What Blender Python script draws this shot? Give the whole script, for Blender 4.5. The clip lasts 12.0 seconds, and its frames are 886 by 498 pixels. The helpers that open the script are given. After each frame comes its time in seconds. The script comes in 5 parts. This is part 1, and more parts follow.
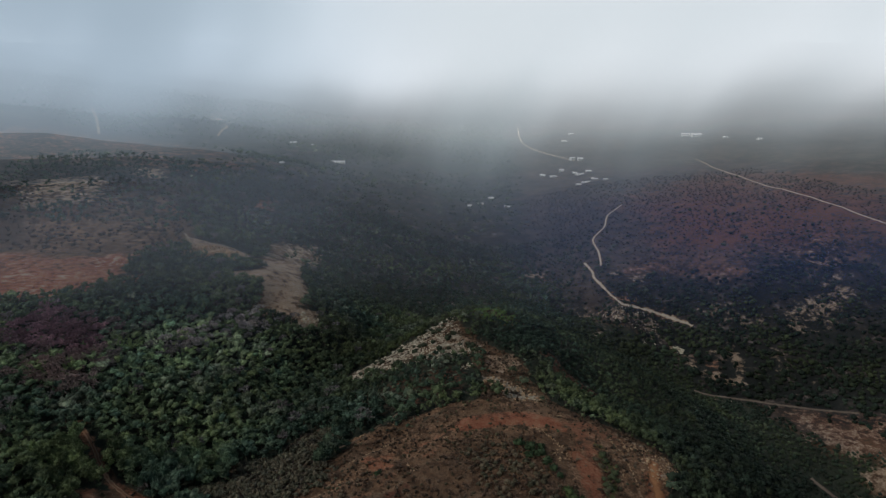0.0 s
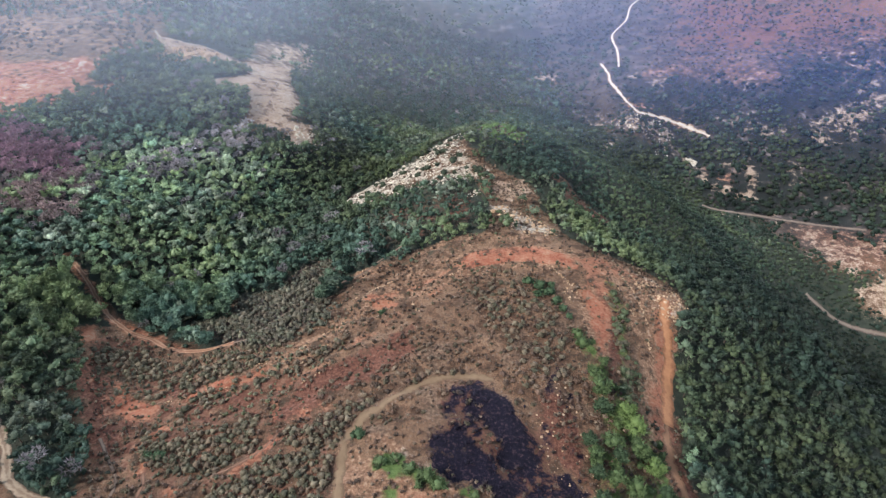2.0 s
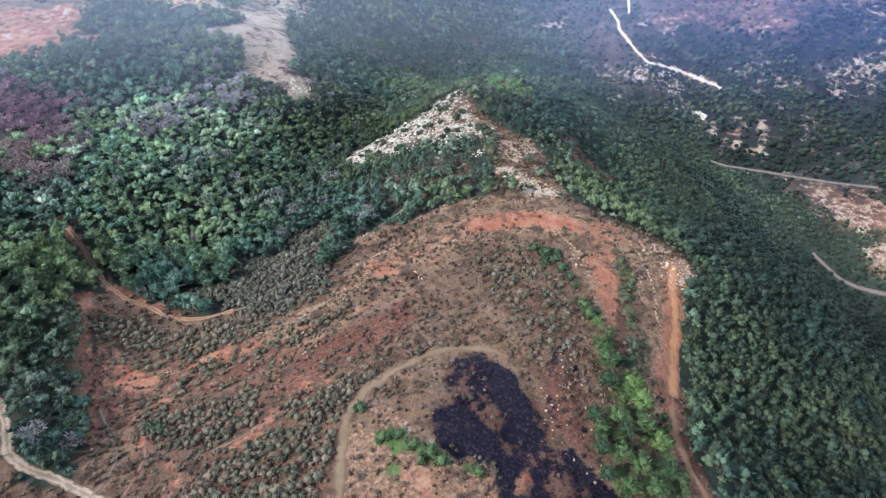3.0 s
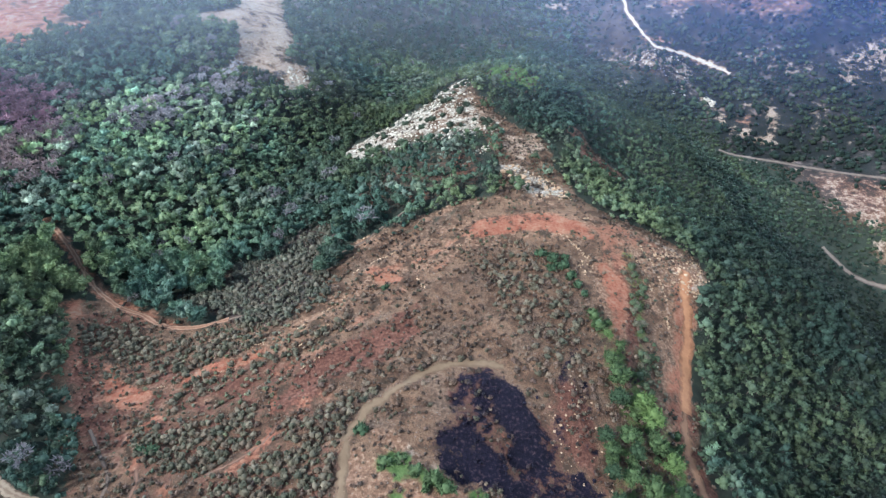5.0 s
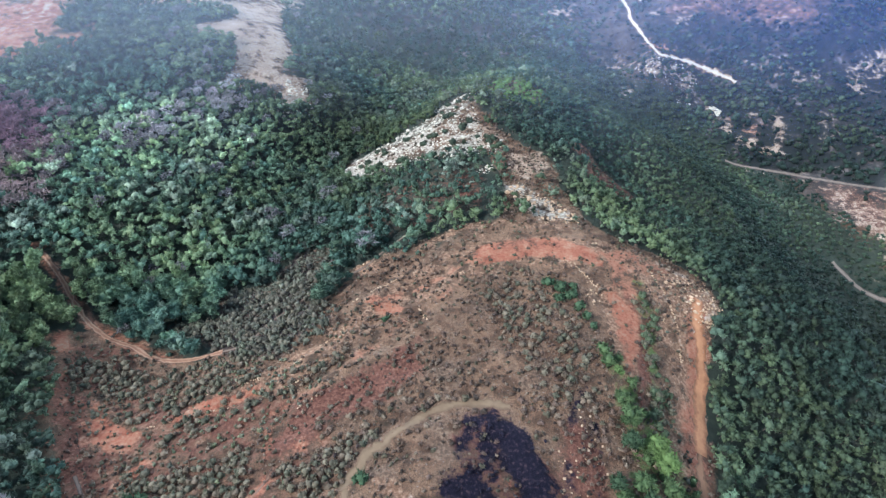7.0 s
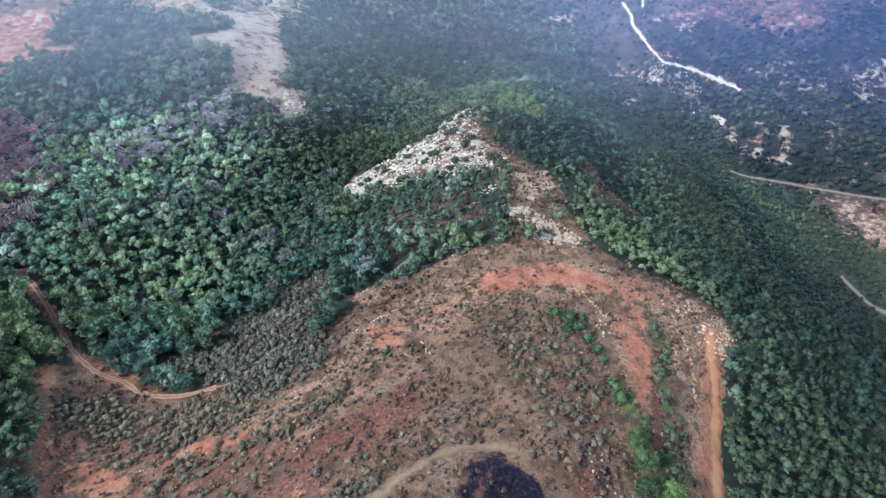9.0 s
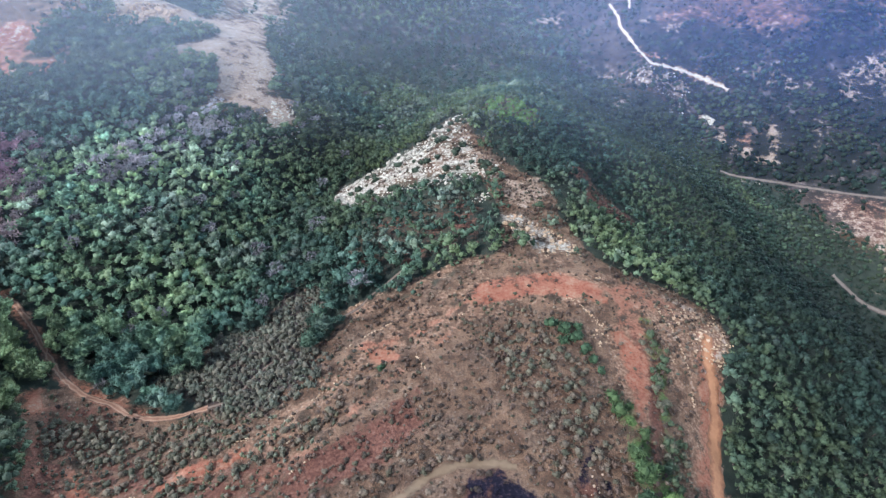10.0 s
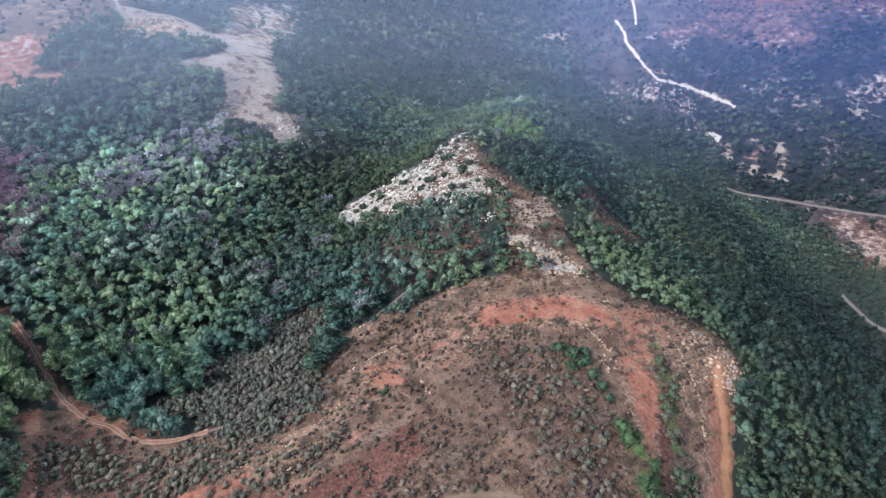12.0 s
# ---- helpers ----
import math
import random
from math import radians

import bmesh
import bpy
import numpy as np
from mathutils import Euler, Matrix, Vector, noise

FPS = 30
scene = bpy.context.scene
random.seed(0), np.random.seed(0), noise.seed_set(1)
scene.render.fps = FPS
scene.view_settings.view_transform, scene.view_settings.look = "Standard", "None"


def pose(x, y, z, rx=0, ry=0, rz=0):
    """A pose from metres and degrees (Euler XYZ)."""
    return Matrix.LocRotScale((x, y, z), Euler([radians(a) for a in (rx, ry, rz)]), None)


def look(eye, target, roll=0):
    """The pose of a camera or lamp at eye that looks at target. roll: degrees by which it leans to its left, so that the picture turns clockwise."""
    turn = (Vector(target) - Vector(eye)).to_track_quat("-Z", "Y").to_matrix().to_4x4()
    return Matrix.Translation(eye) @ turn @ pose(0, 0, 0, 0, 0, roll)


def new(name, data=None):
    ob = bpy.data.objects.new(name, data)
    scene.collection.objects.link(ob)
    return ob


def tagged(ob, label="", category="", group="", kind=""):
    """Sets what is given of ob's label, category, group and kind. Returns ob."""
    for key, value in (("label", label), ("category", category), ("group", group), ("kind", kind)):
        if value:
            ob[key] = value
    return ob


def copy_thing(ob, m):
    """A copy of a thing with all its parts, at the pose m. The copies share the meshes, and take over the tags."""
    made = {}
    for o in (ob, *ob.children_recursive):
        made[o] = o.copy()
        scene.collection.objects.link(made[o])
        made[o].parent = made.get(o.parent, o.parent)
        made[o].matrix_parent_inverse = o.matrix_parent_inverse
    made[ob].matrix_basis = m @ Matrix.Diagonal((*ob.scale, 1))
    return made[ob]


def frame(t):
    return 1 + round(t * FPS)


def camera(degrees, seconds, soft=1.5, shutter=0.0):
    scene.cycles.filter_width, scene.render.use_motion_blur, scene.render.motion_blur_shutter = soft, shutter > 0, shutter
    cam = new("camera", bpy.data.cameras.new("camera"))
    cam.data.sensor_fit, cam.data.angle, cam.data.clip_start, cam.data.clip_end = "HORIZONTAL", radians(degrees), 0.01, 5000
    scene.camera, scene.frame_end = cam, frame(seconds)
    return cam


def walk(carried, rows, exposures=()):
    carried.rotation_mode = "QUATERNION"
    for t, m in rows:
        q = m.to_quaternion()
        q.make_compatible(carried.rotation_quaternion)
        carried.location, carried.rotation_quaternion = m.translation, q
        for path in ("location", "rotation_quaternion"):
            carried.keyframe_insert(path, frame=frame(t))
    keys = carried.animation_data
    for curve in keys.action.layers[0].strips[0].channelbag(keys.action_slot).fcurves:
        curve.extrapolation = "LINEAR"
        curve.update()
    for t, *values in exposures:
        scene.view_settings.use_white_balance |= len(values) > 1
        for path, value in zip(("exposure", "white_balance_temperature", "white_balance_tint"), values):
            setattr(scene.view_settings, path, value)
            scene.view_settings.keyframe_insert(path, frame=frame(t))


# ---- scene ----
cam = camera(75.9, 12.0, soft=1.3)
METRES, EYE, TILT, LEAN, TURN = 80.0, 190.0, -21.0, 0.0, 0.0
ROWS = [
    (0.0, 0.0, 0.0, 0.0, -0.0, 0.0, -0.0),
    (0.5, -0.0066, 0.0773, 0.0297, 0.05, -5.02, -0.06),
    (1.0, -0.0123, 0.1602, 0.0621, 0.1, -10.47, -0.1),
    (1.5, -0.0189, 0.2359, 0.092, 0.1, -15.32, -0.18),
    (2.0, -0.0265, 0.3163, 0.1224, 0.14, -20.46, -0.29),
    (2.5, -0.0323, 0.3753, 0.1464, 0.27, -23.95, -0.35),
    (3.0, -0.0359, 0.4143, 0.1621, 0.3, -25.56, -0.37),
    (5.0, -0.0514, 0.5535, 0.2191, 0.37, -27.65, -0.47),
    (5.5, -0.0542, 0.5864, 0.2324, 0.38, -27.62, -0.47),
    (6.0, -0.0575, 0.622, 0.247, 0.37, -27.61, -0.48),
    (6.5, -0.0608, 0.6546, 0.2606, 0.38, -27.59, -0.48),
    (7.0, -0.064, 0.6905, 0.2757, 0.4, -27.6, -0.48),
    (9.0, -0.0801, 0.8243, 0.3333, 0.31, -27.57, -0.46),
    (9.5, -0.0844, 0.8503, 0.3451, -0.08, -27.57, -0.28),
    (10.0, -0.0878, 0.8718, 0.3559, -1.01, -27.43, 0.18),
    (10.5, -0.0911, 0.8865, 0.3623, -1.36, -27.2, 0.32),
    (11.0, -0.0929, 0.8997, 0.3691, -1.12, -26.93, 0.2),
    (11.5, -0.0937, 0.91, 0.3741, -0.74, -26.63, 0.04),
    (12.0, -0.0957, 0.9193, 0.3798, -0.44, -26.34, -0.13),
]
EXPOSURES = [(0.0, -2.2, 6450, 10), (0.5, -1.88, 6500, 11), (1.0, -0.82, 6700, 13), (1.5, -0.25, 6600, 16), (2.0, 0.12, 6050, 15), (2.5, 0.29, 5800, 13), (3.0, 0.32, 5480, 12), (5.0, 0.35, 5320, 9), (9.0, 0.3, 5220, 10), (10.5, 0.25, 5320, 14), (12.0, 0.16, 5320, 16)]
walk(cam, [(t, pose(0, 0, EYE, TILT, LEAN, TURN) @ pose(METRES * x, METRES * y, METRES * z, 90 + pitch, roll, yaw)) for t, x, y, z, yaw, pitch, roll in ROWS], EXPOSURES)

# ---- light ----
SUN_UP, SUN_FROM = 39.0, -115.0     # degrees above the horizon; bearing of the sun, clockwise from ahead
world = bpy.data.worlds.new("overcast_sky")
scene.world = world
world.use_nodes = True
wn, wl = world.node_tree.nodes, world.node_tree.links
sky = wn.new("ShaderNodeTexSky")
sky.sky_type, sky.sun_disc = "NISHITA", False
sky.sun_elevation, sky.sun_rotation = radians(SUN_UP), radians(SUN_FROM)
sky.air_density, sky.dust_density, sky.ozone_density = 1.3, 1.0, 2.0
wl.new(sky.outputs[0], wn["Background"].inputs[0])
wn["Background"].inputs[1].default_value = 0.085
sun_data = bpy.data.lights.new("sun", "SUN")
sun_data.energy, sun_data.angle, sun_data.color = 4.3, radians(10), (1.0, 0.96, 0.89)
sun = new("sun", sun_data)
up, az = radians(SUN_UP), radians(SUN_FROM)
sun.matrix_world = look((0, 0, 0), (-math.cos(up) * math.sin(az), -math.cos(up) * math.cos(az), -math.sin(up)))


# ---- materials ----
def mat(name, rough=0.9):
    m = bpy.data.materials.new(name)
    m.use_nodes = True
    b = m.node_tree.nodes["Principled BSDF"]
    b.inputs["Roughness"].default_value = rough
    b.inputs["Specular IOR Level"].default_value = 0.2
    return m, m.node_tree.nodes, m.node_tree.links, b


def add(nodes, links, kind, ins=None, attribute_name=None, operation=None, use_clamp=None, data_type=None, blend_type=None):
    n = nodes.new(kind)
    if attribute_name:
        n.attribute_name = attribute_name
    if operation:
        n.operation = operation
    if use_clamp:
        n.use_clamp = True
    if data_type:
        n.data_type, n.blend_type = data_type, blend_type
    for k, v in (ins or {}).items():
        if isinstance(v, bpy.types.NodeSocket):
            links.new(v, n.inputs[k])
        else:
            n.inputs[k].default_value = v
    return n


def noise_at(nodes, links, scale, detail=4.0, rough=0.6, coord=None):
    g = coord or add(nodes, links, "ShaderNodeNewGeometry").outputs["Position"]
    return add(nodes, links, "ShaderNodeTexNoise", {"Vector": g, "Scale": scale, "Detail": detail, "Roughness": rough}).outputs[0]


def ramp(nodes, links, fac, stops):
    r = add(nodes, links, "ShaderNodeValToRGB", {"Fac": fac})
    e = r.color_ramp.elements
    while len(e) < len(stops):
        e.new(0.5)
    for el, (p, c) in zip(e, stops):
        el.position, el.color = p, (*c, 1)
    return r.outputs[0]


def mix(nodes, links, fac, a, b, blend="MIX"):
    n = add(nodes, links, "ShaderNodeMix", data_type="RGBA", blend_type=blend)
    for i, v in ((0, fac), (6, a), (7, b)):
        if isinstance(v, bpy.types.NodeSocket):
            links.new(v, n.inputs[i])
        else:
            n.inputs[i].default_value = v if i == 0 else (*v, 1)
    return n.outputs[2]


def maths(nodes, links, op, a, b=0.0, clamp=False):
    return add(nodes, links, "ShaderNodeMath", {0: a, 1: b}, operation=op, use_clamp=clamp).outputs[0]


def ground_material():
    m, n, l, b = mat("hill_soil", 0.95)
    fine, mid, big = noise_at(n, l, 1.1, 6), noise_at(n, l, 0.22, 5), noise_at(n, l, 0.035, 4)
    grit = noise_at(n, l, 3.5, 4, 0.7)
    coarse = noise_at(n, l, 0.055, 8, 0.68)
    edge = maths(n, l, "ADD", maths(n, l, "MULTIPLY", fine, 0.35), maths(n, l, "MULTIPLY", mid, 0.65))
    edge = maths(n, l, "SUBTRACT", maths(n, l, "ADD", edge, maths(n, l, "MULTIPLY", coarse, 0.7)), 0.85)

    def layer(name, spread=2.0):
        a = add(n, l, "ShaderNodeAttribute", attribute_name=name).outputs["Fac"]
        s = maths(n, l, "ADD", a, maths(n, l, "MULTIPLY", edge, spread))
        return maths(n, l, "MULTIPLY", maths(n, l, "MULTIPLY", maths(n, l, "SUBTRACT", s, 0.3), 2.5, True), maths(n, l, "MULTIPLY", a, 5.0, True))

    c = ramp(n, l, mid, [(0.28, (0.066, 0.037, 0.021)), (0.42, (0.175, 0.096, 0.055)), (0.56, (0.345, 0.203, 0.116)), (0.74, (0.175, 0.104, 0.06))])
    c = mix(n, l, ramp(n, l, grit, [(0.45, (0, 0, 0)), (0.62, (0.75, 0.75, 0.75))]), c, (0.06, 0.047, 0.034))
    fm = maths(n, l, "ADD", maths(n, l, "MULTIPLY", fine, 0.45), maths(n, l, "MULTIPLY", mid, 0.55))
    patch = noise_at(n, l, 0.11, 5, 0.65)
    c = mix(n, l, ramp(n, l, patch, [(0.48, (0, 0, 0)), (0.6, (0.75, 0.75, 0.75))]), c, ramp(n, l, fine, [(0.32, (0.064, 0.041, 0.029)), (0.5, (0.175, 0.112, 0.072)), (0.68, (0.35, 0.235, 0.148))]))
    c = mix(n, l, ramp(n, l, patch, [(0.3, (0.7, 0.7, 0.7)), (0.42, (0, 0, 0))]), c, (0.075, 0.058, 0.037))
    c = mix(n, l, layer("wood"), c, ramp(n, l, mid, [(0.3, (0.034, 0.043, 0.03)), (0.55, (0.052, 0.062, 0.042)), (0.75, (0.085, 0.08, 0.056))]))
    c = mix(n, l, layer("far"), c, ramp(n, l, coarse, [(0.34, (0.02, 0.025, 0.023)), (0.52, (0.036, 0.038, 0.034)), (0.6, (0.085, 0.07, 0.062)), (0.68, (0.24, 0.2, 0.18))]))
    c = mix(n, l, layer("heath", 2.4), c, ramp(n, l, coarse, [(0.34, (0.036, 0.031, 0.027)), (0.5, (0.075, 0.056, 0.046)), (0.66, (0.14, 0.104, 0.084))]))
    c = mix(n, l, layer("ochre", 2.8), c, ramp(n, l, fine, [(0.3, (0.13, 0.076, 0.046)), (0.5, (0.3, 0.165, 0.095)), (0.68, (0.5, 0.33, 0.205))]))
    speck = ramp(n, l, noise_at(n, l, 1.7, 2, 0.5), [(0.66, (0, 0, 0)), (0.72, (1, 1, 1))])
    c = mix(n, l, maths(n, l, "MULTIPLY", speck, maths(n, l, "SUBTRACT", 0.5, maths(n, l, "MULTIPLY", add(n, l, "ShaderNodeAttribute", attribute_name="wood").outputs["Fac"], 0.5))), c, (0.4, 0.36, 0.31))
    c = mix(n, l, layer("rust", 2.4), c, ramp(n, l, fine, [(0.3, (0.088, 0.04, 0.028)), (0.52, (0.195, 0.083, 0.052)), (0.72, (0.31, 0.165, 0.11))]))
    c = mix(n, l, layer("red", 2.5), c, ramp(n, l, fm, [(0.34, (0.19, 0.068, 0.042)), (0.46, (0.38, 0.128, 0.07)), (0.57, (0.44, 0.21, 0.12)), (0.7, (0.48, 0.32, 0.21))]))
    c = mix(n, l, layer("sand", 2.2), c, ramp(n, l, maths(n, l, "ADD", maths(n, l, "MULTIPLY", coarse, 0.45), maths(n, l, "MULTIPLY", fine, 0.55)), [(0.36, (0.2, 0.125, 0.08)), (0.5, (0.45, 0.31, 0.205)), (0.62, (0.62, 0.49, 0.37))]))
    c = mix(n, l, layer("grass"), c, ramp(n, l, fine, [(0.3, (0.07, 0.12, 0.03)), (0.7, (0.18, 0.25, 0.08))]))
    c = mix(n, l, layer("lime", 3.0), c, ramp(n, l, fine, [(0.35, (0.24, 0.19, 0.135)), (0.52, (0.5, 0.425, 0.32)), (0.7, (0.74, 0.655, 0.51))]))
    c = mix(n, l, layer("burnt", 3.5), c, ramp(n, l, fine, [(0.36, (0.006, 0.005, 0.011)), (0.54, (0.013, 0.01, 0.021)), (0.68, (0.075, 0.045, 0.046))]))
    c = mix(n, l, 0.55, c, ramp(n, l, big, [(0.35, (0.62, 0.6, 0.6)), (0.65, (1.0, 1.0, 1.0))]), "MULTIPLY")
    l.new(c, b.inputs["Base Color"])
    bump = add(n, l, "ShaderNodeBump", {"Height": maths(n, l, "ADD", fine, grit), "Strength": 0.6, "Distance": 0.5})
    l.new(bump.outputs[0], b.inputs["Normal"])
    return m


def leaf_material(name, tint):
    """Foliage whose tint is that of each plant: an attribute in joined woods, the object's colour on single plants."""
    m, n, l, b = mat(name, 0.75)
    if tint == "joined":
        base = add(n, l, "ShaderNodeAttribute", attribute_name="tint").outputs["Color"]
    else:
        base = add(n, l, "ShaderNodeObjectInfo").outputs["Color"]
    g = add(n, l, "ShaderNodeNewGeometry")
    v = maths(n, l, "ADD", maths(n, l, "MULTIPLY", g.outputs["Random Per Island"], 0.5), 0.76)
    v2 = maths(n, l, "ADD", maths(n, l, "MULTIPLY", noise_at(n, l, 2.5, 3), 0.5), 0.75)
    f = maths(n, l, "MULTIPLY", v, v2)
    c = add(n, l, "ShaderNodeVectorMath", {0: base, "Scale": f}, operation="SCALE").outputs[0]
    l.new(c, b.inputs["Base Color"])
    return m


def two_tone(name, scale, stops, rough=0.9, bump=0.4):
    m, n, l, b = mat(name, rough)
    f = noise_at(n, l, scale, 6, 0.65)
    r = add(n, l, "ShaderNodeObjectInfo").outputs["Random"]
    c = ramp(n, l, f, stops)
    c = mix(n, l, 0.35, c, ramp(n, l, r, [(0, (0.6, 0.58, 0.56)), (1, (1.05, 1.02, 1.0))]), "MULTIPLY")
    l.new(c, b.inputs["Base Color"])
    bp = add(n, l, "ShaderNodeBump", {"Height": f, "Strength": bump, "Distance": 0.2})
    l.new(bp.outputs[0], b.inputs["Normal"])
    return m


GROUND = ground_material()
LEAVES, LEAF = leaf_material("woodland_leaves", "joined"), leaf_material("tree_leaves", "single")
BARK = two_tone("bark", 3.0, [(0.3, (0.06, 0.045, 0.035)), (0.7, (0.16, 0.12, 0.095))])
STONE = two_tone("limestone", 0.9, [(0.3, (0.29, 0.24, 0.17)), (0.48, (0.62, 0.54, 0.405)), (0.66, (0.88, 0.8, 0.635))])
RIM_STONE = two_tone("ochre_stone", 0.9, [(0.3, (0.32, 0.19, 0.1)), (0.5, (0.56, 0.375, 0.22)), (0.7, (0.74, 0.57, 0.385))])


def track_material(name, rut, crown, verge, ruts=True):
    """Worn earth, with wheel ruts or without, and verges that fade into soil."""
    m, n, l, b = mat(name, 0.95)
    a = maths(n, l, "ABSOLUTE", add(n, l, "ShaderNodeAttribute", attribute_name="across").outputs["Fac"])
    f = noise_at(n, l, 0.9, 6, 0.65)
    a = maths(n, l, "ADD", a, maths(n, l, "MULTIPLY", maths(n, l, "SUBTRACT", noise_at(n, l, 0.45, 5, 0.7), 0.5), 1.7))
    c = ramp(n, l, a, [(0.1, crown), (0.38, rut), (0.55, rut), (0.85, verge)] if ruts else [(0.0, rut), (0.35, rut), (0.6, crown), (0.95, verge)])
    c = mix(n, l, 0.6, c, ramp(n, l, noise_at(n, l, 0.25, 5), [(0.3, (0.55, 0.5, 0.48)), (0.7, (1.0, 1.0, 1.0))]), "MULTIPLY")
    l.new(c, b.inputs["Base Color"])
    l.new(add(n, l, "ShaderNodeBump", {"Height": f, "Strength": 0.5, "Distance": 0.2}).outputs[0], b.inputs["Normal"])
    return m


DIRT_RED = track_material("red_dirt", (0.48, 0.285, 0.175), (0.33, 0.17, 0.1), (0.17, 0.1, 0.066))
DIRT_PALE = track_material("pale_dirt", (0.5, 0.385, 0.26), (0.33, 0.235, 0.155), (0.22, 0.15, 0.1))
GRAVEL = track_material("white_gravel", (0.7, 0.6, 0.46), (0.55, 0.4, 0.27), (0.22, 0.14, 0.095), False)
RIM_EARTH = track_material("orange_earth", (0.61, 0.295, 0.14), (0.47, 0.21, 0.1), (0.3, 0.155, 0.085), False)
HILL_EARTH = track_material("worn_hill_earth", (0.265, 0.18, 0.105), (0.215, 0.143, 0.084), (0.185, 0.122, 0.074), False)
PATH_RED = track_material("worn_red_earth", (0.27, 0.15, 0.095), (0.2, 0.115, 0.076), (0.13, 0.085, 0.062), False)
PATH_PALE = track_material("worn_pale_earth", (0.26, 0.2, 0.15), (0.19, 0.142, 0.108), (0.14, 0.105, 0.085), False)
PATH_RIM = track_material("worn_rim_earth", (0.38, 0.205, 0.112), (0.29, 0.155, 0.086), (0.17, 0.105, 0.066), False)
PATH_BROWN = track_material("worn_brown_earth", (0.25, 0.18, 0.13), (0.18, 0.13, 0.095), (0.12, 0.085, 0.064), False)
PLASTER = two_tone("pale_plaster", 0.4, [(0.3, (0.6, 0.58, 0.54)), (0.7, (0.8, 0.78, 0.74))], 0.8, 0.1)
ROOFING = two_tone("roof_sheet", 0.5, [(0.3, (0.72, 0.7, 0.68)), (0.7, (0.85, 0.84, 0.82))], 0.6, 0.1)
DARK_PANE = two_tone("window_pane", 0.5, [(0.3, (0.03, 0.035, 0.04)), (0.7, (0.06, 0.065, 0.07))], 0.2, 0.0)

# ---- the land ----
# Lines of the land: crests, slopes and valley floors, each a short run of (x, y, height)
CREST = [(-10, -60, 52), (-5, 20, 55), (0, 70, 55), (0, 107, 53), (-2, 128, 48.5), (-8, 156, 45), (15, 180, 43.5), (36, 199, 41.5),
         (33, 212, 38.5), (11, 240, 35.7), (22, 262, 34), (-7, 277, 30), (8, 290, 31.5), (12, 306, 30), (26, 322, 24), (38, 345, 12), (52, 375, -5), (75, 440, -40), (98, 530, -76)]
EAST_RIM = [(70, 60, 40), (72, 100, 36), (73, 141, 32), (77, 155, 34.4), (85, 173, 34.3), (82, 181, 32.6), (48, 193, 42), (50, 267, 31), (37, 294, 26)]
UPPER_STEP = [(26, 100, 48.5), (31, 120, 47.5), (36, 140, 46), (43, 140, 45), (52, 146, 43), (43, 168, 42.2), (49, 171, 42), (-13, 123, 49), (-58, 104, 48.5), (-15, 101, 54)]
EAST_SLOPE = [(115, 80, 8), (106, 161, 23), (122, 153, 13), (136, 146, 6), (122, 183, 16.5), (141, 174, 8), (158, 180, 2), (114, 189, 18), (123, 223, 5),
              (80, 242, 14.5), (70, 267, 14.5), (132, 299, -17), (185, 230, -45), (150, 380, -58), (190, 310, -62), (175, 110, -25), (105, 400, -45)]
EAST_VALLEY = [(260, 60, -88), (254, 160, -90), (250, 230, -91), (253, 286, -90), (252, 335, -84), (269, 379, -91), (306, 373, -88), (219, 397, -94), (252, 411, -93),
               (210, 447, -93), (222, 470, -94), (150, 530, -92), (95, 626, -94), (60, 780, -100), (90, 1000, -104)]
EAST_BANK = [(254, 466, -84), (247, 501, -83.6), (214, 521, -82), (176, 519, -70), (169, 595, -72), (307, 530, -56), (312, 540, -49), (178, 572, -66),
             (340, 300, -70), (400, 420, -66), (360, 470, -72), (330, 620, -45), (220, 720, -60), (400, 120, -45), (440, 640, -20), (560, 500, -20), (700, 300, 0)]
WEST_BASIN = [(-117, 125, 45.5), (-126, 136, 45), (-101, 128, 41), (-103, 141, 36.2), (-107, 146, 37), (-92, 150, 33.6), (-115, 159, 35.6), (-130, 173, 35), (-145, 189, 39),
              (-92, 170, 31), (-65, 189, 29), (-96, 180, 30), (-38, 199, 33.5), (-24, 161, 41.8), (-59, 136, 41.3), (-52, 152, 41), (-128, 190, 35.5), (-150, 150, 46), (-180, 100, 55)]
WEST_WOOD = [(-88, 230, 20), (-107, 232, 27), (-132, 241, 32), (-170, 251, 37), (-152, 203, 38.5), (-27, 264, 23.5), (-51, 266, 11), (-76, 318, 11.5), (-122, 321, 21), (-183, 323, 45),
             (-79, 334, 9), (-193, 342, 38), (-113, 363, 20), (-119, 399, 17), (-70, 400, -10), (-40, 470, -40), (-220, 230, 44)]
CLEFT = [(-62, 240, 14), (-60, 290, 2), (-42, 340, -12), (-15, 430, -42), (28, 520, -66), (62, 600, -84)]
WEST_HEIGHTS = [(-154, 432, 16), (-202, 418, 38), (-181, 438, 27), (-291, 380, 41), (-260, 480, 34), (-342, 600, 36), (-150, 600, -15), (-60, 700, -60), (-280, 300, 48), (-300, 150, 62), (-400, -100, 70)]
